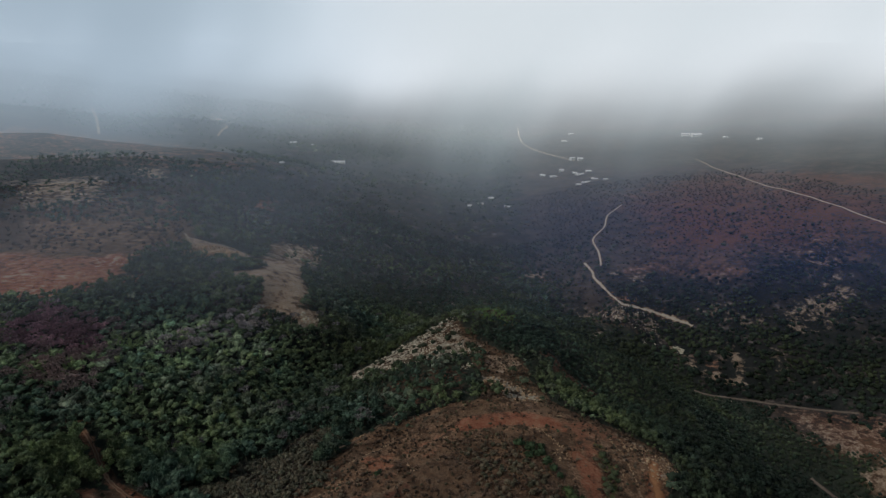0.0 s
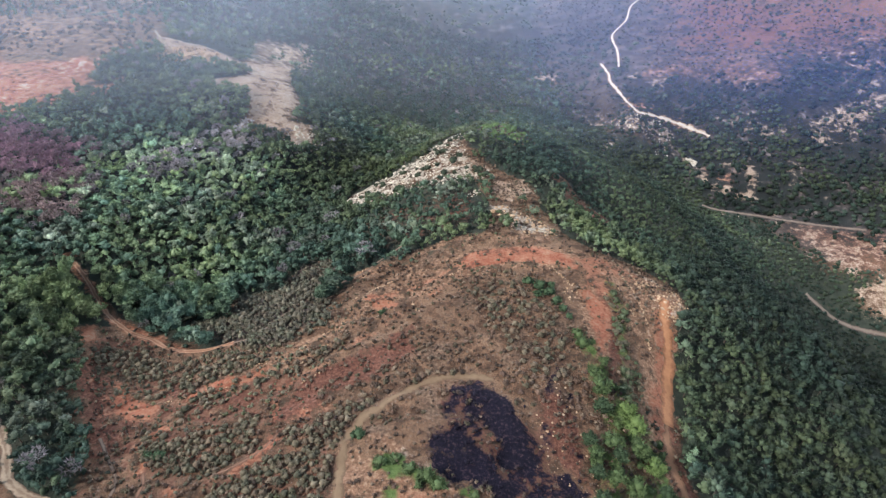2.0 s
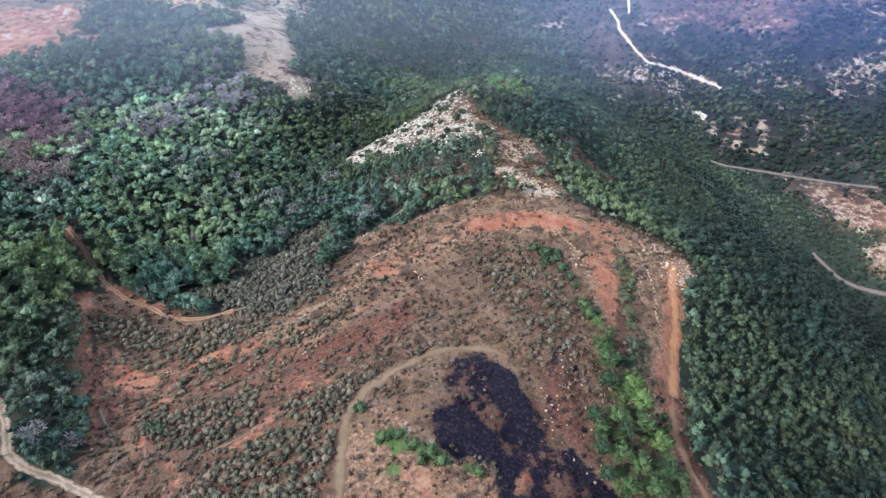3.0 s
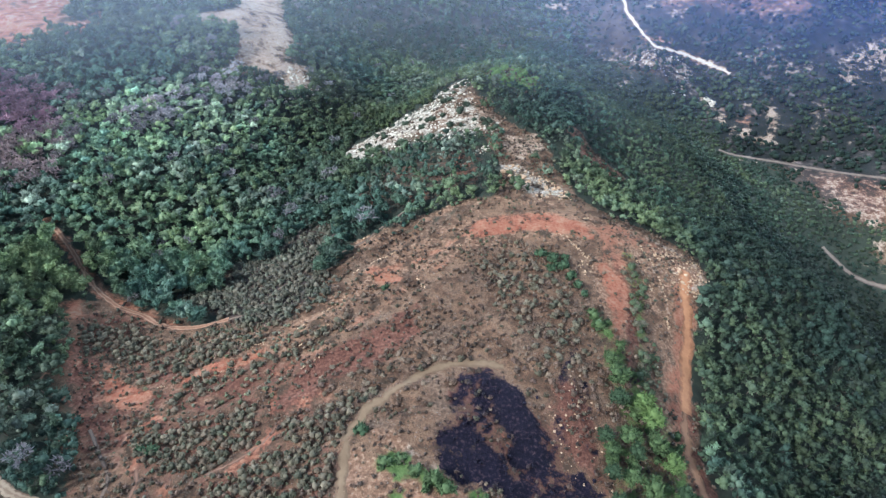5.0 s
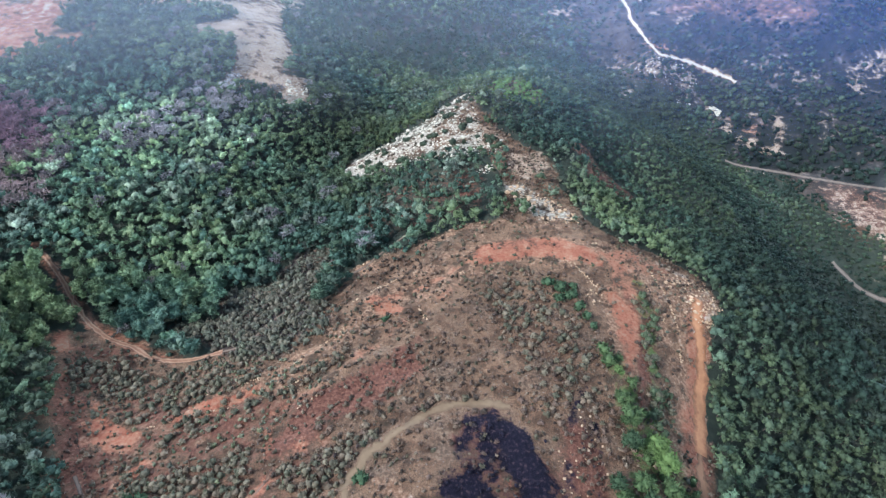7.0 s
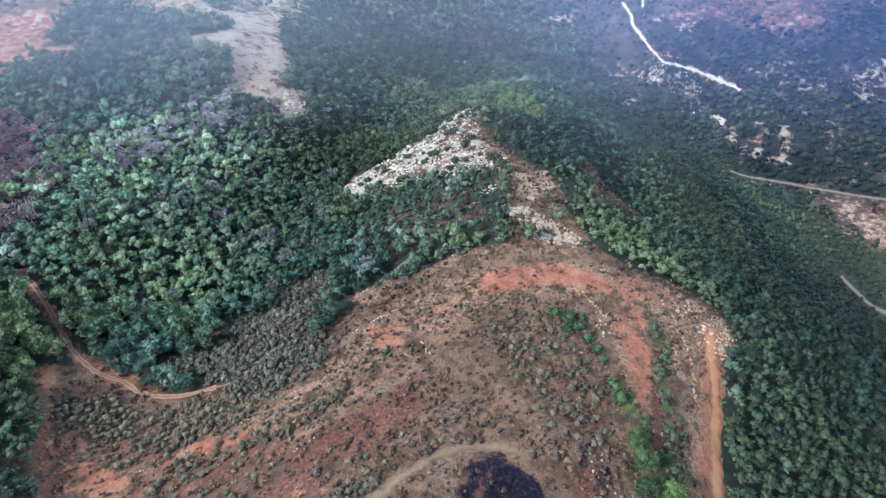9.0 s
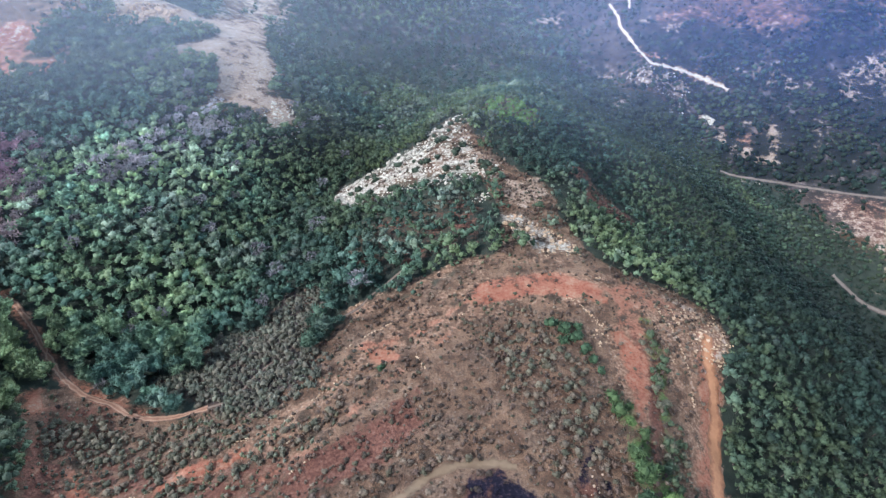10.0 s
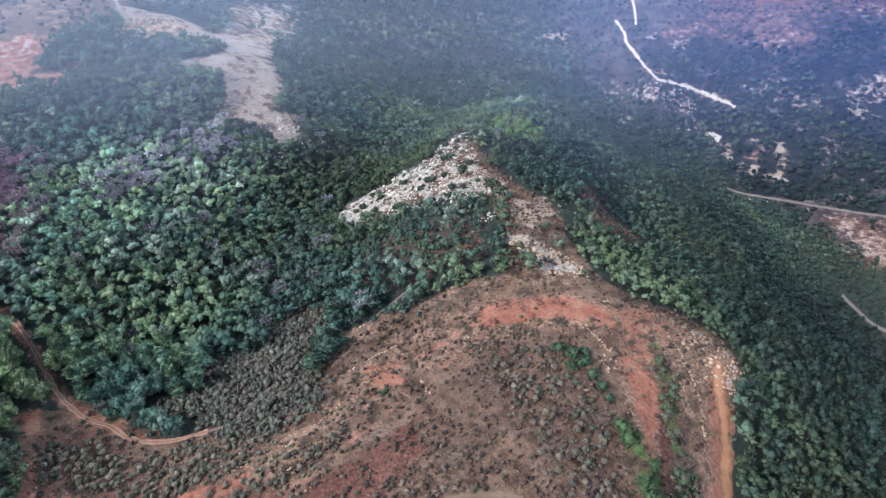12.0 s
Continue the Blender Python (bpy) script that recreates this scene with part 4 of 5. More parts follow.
keep &= RNG.rand(len(tx)) > 0.3 * smooth(70, 30, np.abs(tx - 5)) * smooth(190, 215, ty) * smooth(270, 240, ty)
keep &= off_tracks(tx, ty, 1.2) & (layer_at("lime", tx, ty) < 0.25)
tx, ty = tx[keep], ty[keep]
bare = (in_patch(PURPLE, tx, ty, 6, 5) * 0.75 + in_patch(FADED, tx, ty, 6, 5) * 0.6 + in_patch(LILAC, tx, ty, 14, 8) * 0.6 + 0.014 * (tx < 0)) > RNG.rand(len(tx))
size = (0.54 + 0.56 * RNG.rand(len(tx)) ** 1.2) * np.where(tx < 62, 1.1, 1.0) * (1 - 0.3 * smooth(50, 75, tx) * smooth(190, 240, ty))
ridge = smooth(60, 20, np.abs(tx - 10)) * smooth(200, 230, ty)
size *= (1 - 0.3 * ridge) * (1 + 0.35 * ridge * RNG.normal(0, 0.5, len(tx)).clip(-0.8, 1.2))
# east slope's shade and west wood's brighter light are put into these tints
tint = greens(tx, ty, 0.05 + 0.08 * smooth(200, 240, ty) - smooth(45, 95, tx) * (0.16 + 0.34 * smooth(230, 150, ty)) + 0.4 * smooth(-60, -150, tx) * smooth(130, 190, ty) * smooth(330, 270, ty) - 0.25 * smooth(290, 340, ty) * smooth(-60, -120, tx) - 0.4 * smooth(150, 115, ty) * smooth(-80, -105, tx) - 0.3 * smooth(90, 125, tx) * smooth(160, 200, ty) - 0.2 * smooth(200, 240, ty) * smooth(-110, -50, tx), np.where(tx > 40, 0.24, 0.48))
fresh = 0.75 * in_patch(FRESH, tx, ty, 4, 4)[:, None]
tint = tint * (1 - fresh) + fresh * np.array([(0.2, 0.27, 0.1)])
near = (~bare) & (((ty < 222) & (tx < -35) & (tx > -150) & (ty > 150)) | ((tx > 60) & (tx < 118) & (ty > 95) & (ty < 190)))
near &= np.cumsum(near) <= 180


def single_tree(seed, form):
    """One tree: trunk and crown under an Empty at its foot."""
    wood_part, crown_part = tree_shape(seed, 8, 300, 6, form, 0.6, True)
    tree = new("tree")
    for nm, (v, f), m in (("trunk", wood_part, BARK), ("crown", crown_part, LEAF)):
        new(nm, mesh_from(nm, v, f, [m], smooth_faces=True)).parent = tree
    return tagged(tree, "green broadleaved tree with a dense rounded crown" if form != "pine" else "green conical pine with a ragged crown", "tree", "trees of the wood")


MODELS = [single_tree(s, f) for s, f in ((1, "round"), (3, "flat"), (4, "pine"), (6, "round"))]
used = [False] * len(MODELS)
for k in np.nonzero(near)[0]:
    i = RNG.randint(len(MODELS))
    place = pose(tx[k], ty[k], float(ground_z(tx[k], ty[k])), 0, 0, RNG.uniform(0, 360)) @ Matrix.Diagonal((size[k], size[k], size[k] * RNG.uniform(0.85, 1.2), 1))
    if used[i]:
        tree = copy_thing(MODELS[i], place)
        tree.scale = place.to_scale()
    else:
        tree, used[i] = MODELS[i], True
        tree.matrix_basis = place
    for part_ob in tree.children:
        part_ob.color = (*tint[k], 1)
rest = (~near) & (~bare)
for nm, side, label in (("woodland", tx < 20, "dense mixed green woodland filling the valley"), ("hillside_wood", tx >= 20, "dense green woodland on a steep shaded slope, tinted dark")):
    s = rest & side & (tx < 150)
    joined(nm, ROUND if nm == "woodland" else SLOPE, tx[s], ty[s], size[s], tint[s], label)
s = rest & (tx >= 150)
joined("lower_slope_wood", BUSHY, tx[s], ty[s], size[s] * 5.2, tint[s], "low woodland on the shaded lower slope, tinted dark")
lilacs = np.array([(0.56, 0.51, 0.5), (0.63, 0.58, 0.56), (0.46, 0.4, 0.4), (0.5, 0.44, 0.4)])
bt = lilacs[RNG.randint(4, size=bare.sum())] * (0.42 + 0.58 * in_patch(LILAC, tx[bare], ty[bare], 8, 6))[:, None]
in_purple = in_patch(PURPLE, tx[bare], ty[bare], 6, 5)[:, None]
bt = bt * (1 - in_purple) + in_purple * np.array([(0.33, 0.19, 0.22)]) * RNG.uniform(0.7, 1.3, (len(bt), 1))
faded = 0.8 * in_patch(FADED, tx[bare], ty[bare], 6, 5)[:, None]
bt = bt * (1 - faded) + faded * np.array([(0.36, 0.25, 0.22)]) * RNG.uniform(0.7, 1.3, (len(bt), 1))
BARE_MODELS = []
for s in (31, 32, 33):
    wood_part, twig_part = bare_shape(s)
    tree = tagged(new("tree"), "leafless tree with greyish purple twigs among green trees", "tree", "leafless trees")
    for nm, (v, f), m in (("trunk", wood_part, BARK), ("crown", twig_part, LEAF)):
        new(nm, mesh_from(nm, v, f, [m], smooth_faces=True)).parent = tree
    BARE_MODELS.append(tree)
bx, by, bs = tx[bare], ty[bare], size[bare] * 1.25
for k in range(min(len(bx), 100)):
    place = pose(bx[k], by[k], float(ground_z(bx[k], by[k])), 0, 0, k * 41) @ Matrix.Diagonal((bs[k], bs[k], bs[k], 1))
    if k < 3:
        tree = BARE_MODELS[k]
        tree.matrix_basis = place
    else:
        tree = copy_thing(BARE_MODELS[k % 3], place)
        tree.scale = place.to_scale()
    for part_ob in tree.children:
        part_ob.color = (*bt[k], 1)

# woods farther off
for nm, shapes, span, step, label in (("far_woodland", MIDDLE, (-480, 110, 300, 760), 6.4, "dark green woodland on far slopes"), ("valley_scrub", BUSHY, (110, 440, 60, 760), 4.7, "dark bushes and low trees in the dry valley")):
    tx, ty = scatter(*span, step)
    open_far = np.max([layer_at(k, tx, ty) for k in ("sand", "red", "lime", "grass")], 0)
    open_far = np.maximum(open_far, 0.55 * layer_at("heath", tx, ty))
    valley = nm == "valley_scrub"
    keep = off_tracks(tx, ty, 1.6) & ((layer_at("far", tx, ty) >= 0.6) | (ty >= 440)) & in_view(tx, ty) & (RNG.rand(len(tx)) < 0.95 - 1.5 * open_far - 0.4 * smooth(530, 620, ty) * smooth(160, 220, tx))
    keep &= fbm(tx / 30, ty / 30, 51) + 0.3 * RNG.normal(size=len(tx)) > (-0.38 if valley else -0.5)
    tx, ty = tx[keep], ty[keep]
    big = RNG.uniform(3.0, 6.4, len(tx)) if valley else RNG.uniform(0.8, 1.4, len(tx))
    joined(nm, shapes, tx, ty, big, greens(tx, ty, -0.72 if valley else -0.08, 0.22 if valley else 0.08), label)
tx, ty = scatter(-1100, 1200, 640, 1750, 19)
keep = off_tracks(tx, ty, 3.0) & in_view(tx, ty, 60) & (RNG.rand(len(tx)) < 1 - 0.5 * smooth(180, 260, tx) * smooth(1050, 950, ty)) & (fbm(tx / 120, ty / 120, 61) + 0.12 * RNG.normal(size=len(tx)) > -0.22) & (np.max([layer_at(k, tx, ty) for k in ("sand", "red")], 0) < 0.3) & (RNG.rand(len(tx)) > 1.7 * layer_at("heath", tx, ty)) & ((ty > 760) | (tx > 440) | (tx < -480))
tx, ty = tx[keep], ty[keep]
joined("distant_woods", SMALL, tx, ty, RNG.uniform(1.2, 2.4, len(tx)), greens(tx, ty, -0.2), "distant dark woods on hazy hills", sink=0.6)

# scrub of the far heath
hsx, hsy = scatter(-460, 560, 380, 1010, 7.2)
keep = off_tracks(hsx, hsy, 2.0) & in_view(hsx, hsy) & (layer_at("heath", hsx, hsy) > 0.4) & (np.max([layer_at(k, hsx, hsy) for k in ("sand", "red")], 0) < 0.3) & (fbm(hsx / 40, hsy / 40, 57) + 0.3 * RNG.normal(size=len(hsx)) > -0.2)
hsx, hsy = hsx[keep], hsy[keep]
brown = np.array([(0.075, 0.056, 0.046), (0.1, 0.076, 0.058), (0.066, 0.06, 0.046), (0.085, 0.062, 0.056)])[RNG.randint(4, size=len(hsx))]
joined("heath_scrub", BUSHY, hsx, hsy, RNG.uniform(1.8, 4.4, len(hsx)), 1.15 * brown, "low brown scrub on far heath slopes", "scrub")

# undergrowth along the wood's edges
ux, uy = scatter(-150, 138, 70, 262, 2.8)
keep = (layer_at("wood", ux, uy) > 0.35) & in_view(ux, uy) & off_tracks(ux, uy, 0.3) & (layer_at("lime", ux, uy) < 0.2) & (in_patch(GREY_SLOPE, ux, uy) < 0.5) & (in_patch(CLEAR_SPOT, ux, uy) < 0.5) & (RNG.rand(len(ux)) < 0.36)
ux, uy = ux[keep], uy[keep]
joined("undergrowth", BUSHY, ux, uy, RNG.uniform(1.2, 2.4, len(ux)), greens(ux, uy, -0.1, 0.55), "low green undergrowth beneath the woodland trees", "undergrowth")

# scrub of the dry hill
DRY = np.array([(0.118, 0.075, 0.05), (0.158, 0.104, 0.07), (0.1, 0.067, 0.046), (0.096, 0.08, 0.048), (0.21, 0.152, 0.1), (0.128, 0.082, 0.058), (0.062, 0.044, 0.031)])
sx, sy = scatter(-150, 100, 62, 345, 1.5)
woody = layer_at("wood", sx, sy)
bad = np.maximum(0.35 * layer_at("red", sx, sy), 0.3 * layer_at("burnt", sx, sy)) + 0.5 * layer_at("lime", sx, sy)
dens = 0.5 + 0.5 * fbm(sx / 14, sy / 14, 71) + 0.1 * in_patch([(-50, 150), (-60, 80), (-110, 60), (-130, 150), (-90, 146)], sx, sy, 8, 6) + 0.5 * in_patch(GREY_SLOPE, sx, sy, 4, 3)
keep = off_tracks(sx, sy, 0.3) & ((layer_at("sand", sx, sy) < 0.3) | (sy < 290)) & (woody < 0.5 + 0.6 * in_patch(GREY_SLOPE, sx, sy)) & in_view(sx, sy) & (RNG.rand(len(sx)) < dens - bad)
sx, sy = sx[keep], sy[keep]
t = DRY[RNG.randint(len(DRY), size=len(sx))]
g = smooth(0.15, 0.5, fbm(sx / 30, sy / 30, 75) + 0.25 * RNG.normal(size=len(sx)))[:, None]
g = 0.45 * g * (1 - 0.8 * in_patch([(-30, 175), (45, 180), (45, 100), (20, 60), (-40, 110)], sx, sy, 8, 4)[:, None])
t = t * (1 - g) + greens(sx, sy) * g
t = np.where((in_patch(GREY_SLOPE, sx, sy) > 0.5)[:, None], t * 0.4 + np.array([(0.13, 0.13, 0.088)]) * 0.6 * RNG.uniform(0.7, 1.4, (len(t), 1)), t)
char = smooth(0.35, 0.8, layer_at("burnt", sx, sy) + 0.2 * RNG.normal(size=len(sx)))[:, None]
t = t * (1 - char) + char * np.array([(0.013, 0.01, 0.019)])
ss = RNG.uniform(0.55, 1.75, len(sx)) * (1 + 0.8 * in_patch(GREY_SLOPE, sx, sy))
if len(bx) > 100:
    joined("leafless_trees", BARE, bx[100:], by[100:], bs[100:], bt[100:], "leafless grey and purplish-brown trees among green ones")
one = (np.abs(sx - 5) < 45) & (sy > 120) & (sy < 178) & (ss > 1.1)
one &= np.cumsum(one) <= 120
SHRUB_MESHES = [mesh_from("shrub", *shrub_shape(s, 6, 70, True), [LEAF], smooth_faces=True) for s in (51, 52, 53, 54, 55)]


def shrub_thing(x, y, s, colour, label, group):
    ob = new("shrub", SHRUB_MESHES[RNG.randint(5)])
    ob.color = (*colour, 1)
    ob.matrix_basis = pose(x, y, float(ground_z(x, y)), 0, 0, RNG.uniform(0, 360)) @ Matrix.Diagonal((s, s, s * RNG.uniform(0.8, 1.1), 1))
    return tagged(ob, label, "shrub", group)


for k in np.nonzero(one)[0]:
    shrub_thing(sx[k], sy[k], ss[k], t[k], "low dry shrub on the bare hilltop", "shrubs of the hilltop")
many = ~one
joined("scrub", SHRUBS, sx[many], sy[many], ss[many], t[many], "low dry brown and olive scrub on the open hill", "scrub")

# groves of round grey-olive shrubs in loose rows
GROVES = (([(-120, 146), (-114, 150), (-103, 150), (-94, 145), (-94, 137), (-103, 134), (-113, 137)], 1.0), ([(-84, 110), (-74, 113), (-64, 116), (-54, 118), (-51, 109), (-53, 102), (-62, 98), (-74, 98), (-84, 104)], 1.0),
          ([(-64, 87), (-57, 95), (-49, 101), (-39, 107), (-33, 112), (-25, 115), (-28, 105), (-30, 98), (-33, 84), (-40, 60), (-72, 60)], 0.95), ([(-47, 114), (-38, 114), (-29, 121), (-18, 124), (-24, 116), (-33, 112), (-43, 107)], 0.9),
          ([(-80, 125), (-65, 134), (-54, 140), (-44, 145), (-34, 155), (-34, 141), (-52, 132), (-63, 127), (-73, 119), (-80, 114)], 0.5), ([(-97, 126), (-80, 128), (-62, 139), (-52, 150), (-66, 150), (-88, 145)], 0.5), ([(8, 172), (26, 175), (38, 160), (38, 127), (30, 130), (17, 142), (9, 158)], 0.42))
gx, gy = scatter(-125, 45, 58, 178, 2.15, 0.3)
inside = np.max([w * in_patch(g, gx, gy, 1.5, 2) for g, w in GROVES], 0)
keep = (inside > 0.25) & off_tracks(gx, gy, 0.7) & (RNG.rand(len(gx)) < 0.9 * inside)
gx, gy = gx[keep], gy[keep]
olive = np.array([(0.12, 0.105, 0.066), (0.155, 0.13, 0.08), (0.155, 0.115, 0.074), (0.1, 0.095, 0.058), (0.19, 0.155, 0.1)])
first = 180
joined("grove", [(None, shrub_shape(s, 5, 50, True)) for s in (61, 62, 63, 64)], gx[first:], gy[first:], RNG.uniform(1.5, 2.3, len(gx) - first), olive[RNG.randint(5, size=len(gx) - first)], "rounded grey-olive shrubs in loose rows on red soil", "shrubs")
for k in range(first):
    shrub_thing(gx[k], gy[k], RNG.uniform(1.5, 2.3), olive[RNG.randint(5)], "rounded grey-olive shrub in loose rows on red soil", "shrubs of the groves")


def single_shrub(x, y, s, colour, label):
    """One leafy bush with short stems."""
    bush = new("bush")
    rng = np.random.RandomState(int(abs(x * 7 + y * 13)) % 9999)
    stems = join([limb((0, 0, -0.2), (0.3 * math.cos(a), 0.3 * math.sin(a), 0.5), 0.04, 0.02, 4) for a in (0.3, 2.4, 4.5)])
    new("stem", mesh_from("stem", *stems, [BARK])).parent = bush
    leaves = new("foliage", mesh_from("foliage", *shrub_shape(rng.randint(9999), 9, 150, True), [LEAF], smooth_faces=True))
    leaves.parent, leaves.color = bush, (*colour, 1)
    bush.matrix_basis = pose(x, y, float(ground_z(x, y)), 0, 0, rng.uniform(0, 360)) @ Matrix.Diagonal((s, s, s, 1))
    return tagged(bush, label, "bush", "green bushes on the open hill")


BUSH_GREEN = (0.06, 0.095, 0.045)
for x, y, s in ((29, 175, 3.2), (33, 173, 3.4), (36, 170, 3.2), (38, 166, 3.0), (32, 169, 2.8), (40, 162, 2.6), (41, 158, 2.2), (37, 174, 2.4), (-23.5, 161, 2.2), (-24.5, 108, 3.0), (-78, 104, 2.6), (-81, 104, 2.2)):
    single_shrub(x, y, s, BUSH_GREEN, "dense green bush on dry open ground")
for x, y, s in ((-18, 99, 3.0), (-14, 100, 2.4), (-10, 97, 2.8), (-6, 95, 3.6), (-3, 93, 3.2), (-8, 93, 2.0), (6, 91, 2.2)):
    single_shrub(x, y, s, (0.08, 0.115, 0.045), "bright green low bush in a grassy patch")

for k in range(70):
    x, y = RNG.uniform(-50, 22), RNG.uniform(254, 308)
    if in_patch(LIMESTONE_TIP, np.array([x]), np.array([y]), 1, 1)[0] > 0.5:
        single_shrub(x, y, RNG.uniform(1.5, 3.0), (0.06, 0.075, 0.045), "dark bush growing between pale rocks")

# trees in the hollow between the hilltop and the rim road
HOLLOW = ((45, 141, 0.62), (44, 132, 0.9), (45, 127, 1.25), (44, 120, 1.1), (51, 120, 1.15), (53, 116, 1.3), (38, 109, 0.95), (39, 105, 0.9), (45, 109, 1.05), (46, 105, 0.95), (52, 108, 1.1), (55, 103, 1.05), (38, 99, 0.9), (43, 98, 1.0), (48, 96, 1.05),
          (38, 92, 0.9), (43, 89, 1.0), (50, 89, 1.0), (56, 95, 0.9))
FRESH_GREEN, MID_GREEN, DEEP_GREEN = (0.12, 0.17, 0.052, 1), (0.078, 0.112, 0.042, 1), (0.048, 0.074, 0.034, 1)
for k, (x, y, s) in enumerate(HOLLOW):
    place = pose(x, y, float(ground_z(x, y)), 0, 0, k * 77) @ Matrix.Diagonal((s, s, s * 0.9, 1))
    tree = copy_thing(MODELS[(0, 3, 1)[k % 3]], place)
    tree.scale = place.to_scale()
    for part_ob in tree.children:
        part_ob.color = FRESH_GREEN if k in (0, 4, 5, 11) else DEEP_GREEN if k % 3 == 0 else MID_GREEN

for k in range(44):
    x, y = RNG.uniform(38, 61), RNG.uniform(84, 150)
    if in_patch([(42, 150), (51, 150), (53, 128), (61, 118), (61, 84), (38, 84), (38, 106), (43, 114)], np.array([x]), np.array([y]), 1, 1)[0] > 0.5:
        single_shrub(x, y, RNG.uniform(1.6, 3.4), (0.075, 0.108, 0.04), "green bush in the hollow beside the rim road")

# low olive shrubs between the inner red bank and the rim road
for k in range(64):
    u = RNG.rand()
    x, y = np.interp(u, [0, 0.35, 0.7, 1], [53, 58, 60.5, 60]) + RNG.normal(0, 2.6), 116 + 64 * u
    if layer_at("red", np.array([x]), np.array([y]))[0] < 0.4:
        shrub_thing(x, y, RNG.uniform(1.2, 2.6), (0.08, 0.1, 0.05) if k % 3 else (0.13, 0.115, 0.07), "low olive-green shrub on the rim terrace", "shrubs of the rim terrace")

# young bright trees round the grassy slope behind the limestone
for k in range(26):
    x, y = 30 + 15 * math.cos(k * 2.4) * (0.35 + 0.03 * k), 318 + 22 * math.sin(k * 2.4) * (0.35 + 0.03 * k)
    single_shrub(x, y, RNG.uniform(1.8, 3.4), (0.13, 0.2, 0.065), "fresh green bush on a grassy slope")


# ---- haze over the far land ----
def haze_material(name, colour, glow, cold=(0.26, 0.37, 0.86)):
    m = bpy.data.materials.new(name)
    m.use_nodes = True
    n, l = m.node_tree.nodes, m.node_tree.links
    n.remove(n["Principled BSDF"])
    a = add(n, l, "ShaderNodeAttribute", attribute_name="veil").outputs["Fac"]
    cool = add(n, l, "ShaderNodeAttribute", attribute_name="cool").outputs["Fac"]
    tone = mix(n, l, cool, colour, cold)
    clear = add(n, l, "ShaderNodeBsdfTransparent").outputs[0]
    # with glow, emission stands in for light caught in the fog
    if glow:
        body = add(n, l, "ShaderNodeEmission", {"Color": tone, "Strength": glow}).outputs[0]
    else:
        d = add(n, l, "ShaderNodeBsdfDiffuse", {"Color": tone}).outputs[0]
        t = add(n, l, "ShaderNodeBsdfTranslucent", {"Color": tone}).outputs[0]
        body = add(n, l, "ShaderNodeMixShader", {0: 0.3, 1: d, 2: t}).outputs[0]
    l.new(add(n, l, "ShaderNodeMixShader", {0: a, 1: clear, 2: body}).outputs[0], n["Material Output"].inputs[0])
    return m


def haze_sheet(name, points, density, material, label, cool=None):
    me = mesh_from(name, points.reshape(-1, 3), grid_faces(*points.shape[:2]), [material], smooth_faces=True)
    me.attributes.new("veil", "FLOAT", "POINT").data.foreach_set("value", np.clip(density, 0, 1).astype(np.float32).ravel())
    if cool is not None:
        me.attributes.new("cool", "FLOAT", "POINT").data.foreach_set("value", np.clip(cool, 0, 1).astype(np.float32).ravel())
    return tagged(new(name, me), label, "haze", kind="structure")


# thin blue smoke and distance haze over the valleys, painted as one veil
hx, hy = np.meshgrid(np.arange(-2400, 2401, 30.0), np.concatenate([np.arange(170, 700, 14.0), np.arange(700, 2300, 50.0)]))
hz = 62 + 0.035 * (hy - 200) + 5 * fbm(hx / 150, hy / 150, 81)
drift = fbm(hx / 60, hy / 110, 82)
# veil thickens with distance in place of haze depth
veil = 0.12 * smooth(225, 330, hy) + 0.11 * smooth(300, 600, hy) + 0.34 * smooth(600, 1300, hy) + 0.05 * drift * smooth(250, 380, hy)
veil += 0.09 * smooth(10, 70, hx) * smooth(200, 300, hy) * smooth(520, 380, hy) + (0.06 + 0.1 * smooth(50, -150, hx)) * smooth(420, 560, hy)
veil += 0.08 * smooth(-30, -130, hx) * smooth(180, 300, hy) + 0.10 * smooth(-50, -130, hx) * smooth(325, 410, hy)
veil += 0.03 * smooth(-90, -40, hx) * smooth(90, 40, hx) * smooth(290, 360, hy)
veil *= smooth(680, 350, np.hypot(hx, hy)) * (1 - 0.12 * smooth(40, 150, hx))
haze_sheet("smoke_haze", np.stack([hx, hy, hz], -1), veil, haze_material("smoke_haze_veil", (0.68, 0.76, 0.92), 0), "thin bluish smoke haze drifting over the valleys", smooth(-60, 190, hx) * smooth(640, 400, hy))


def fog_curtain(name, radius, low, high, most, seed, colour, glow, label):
    """A glowing sheet for a bank of lit fog: clear near the ground, denser with height, in slanting streaks, lower to
    the west.
    """
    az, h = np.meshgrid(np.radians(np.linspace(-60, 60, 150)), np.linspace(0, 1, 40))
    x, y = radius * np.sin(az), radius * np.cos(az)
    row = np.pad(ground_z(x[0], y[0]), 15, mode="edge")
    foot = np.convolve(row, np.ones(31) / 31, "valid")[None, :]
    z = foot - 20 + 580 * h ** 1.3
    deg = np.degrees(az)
    # slanted density streaks imitate shafts of light
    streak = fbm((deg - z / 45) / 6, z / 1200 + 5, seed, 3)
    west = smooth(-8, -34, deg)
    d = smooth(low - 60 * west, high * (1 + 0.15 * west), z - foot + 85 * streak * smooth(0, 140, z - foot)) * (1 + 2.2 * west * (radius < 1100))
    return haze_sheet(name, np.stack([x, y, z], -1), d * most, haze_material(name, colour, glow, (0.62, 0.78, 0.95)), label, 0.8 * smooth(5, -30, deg))


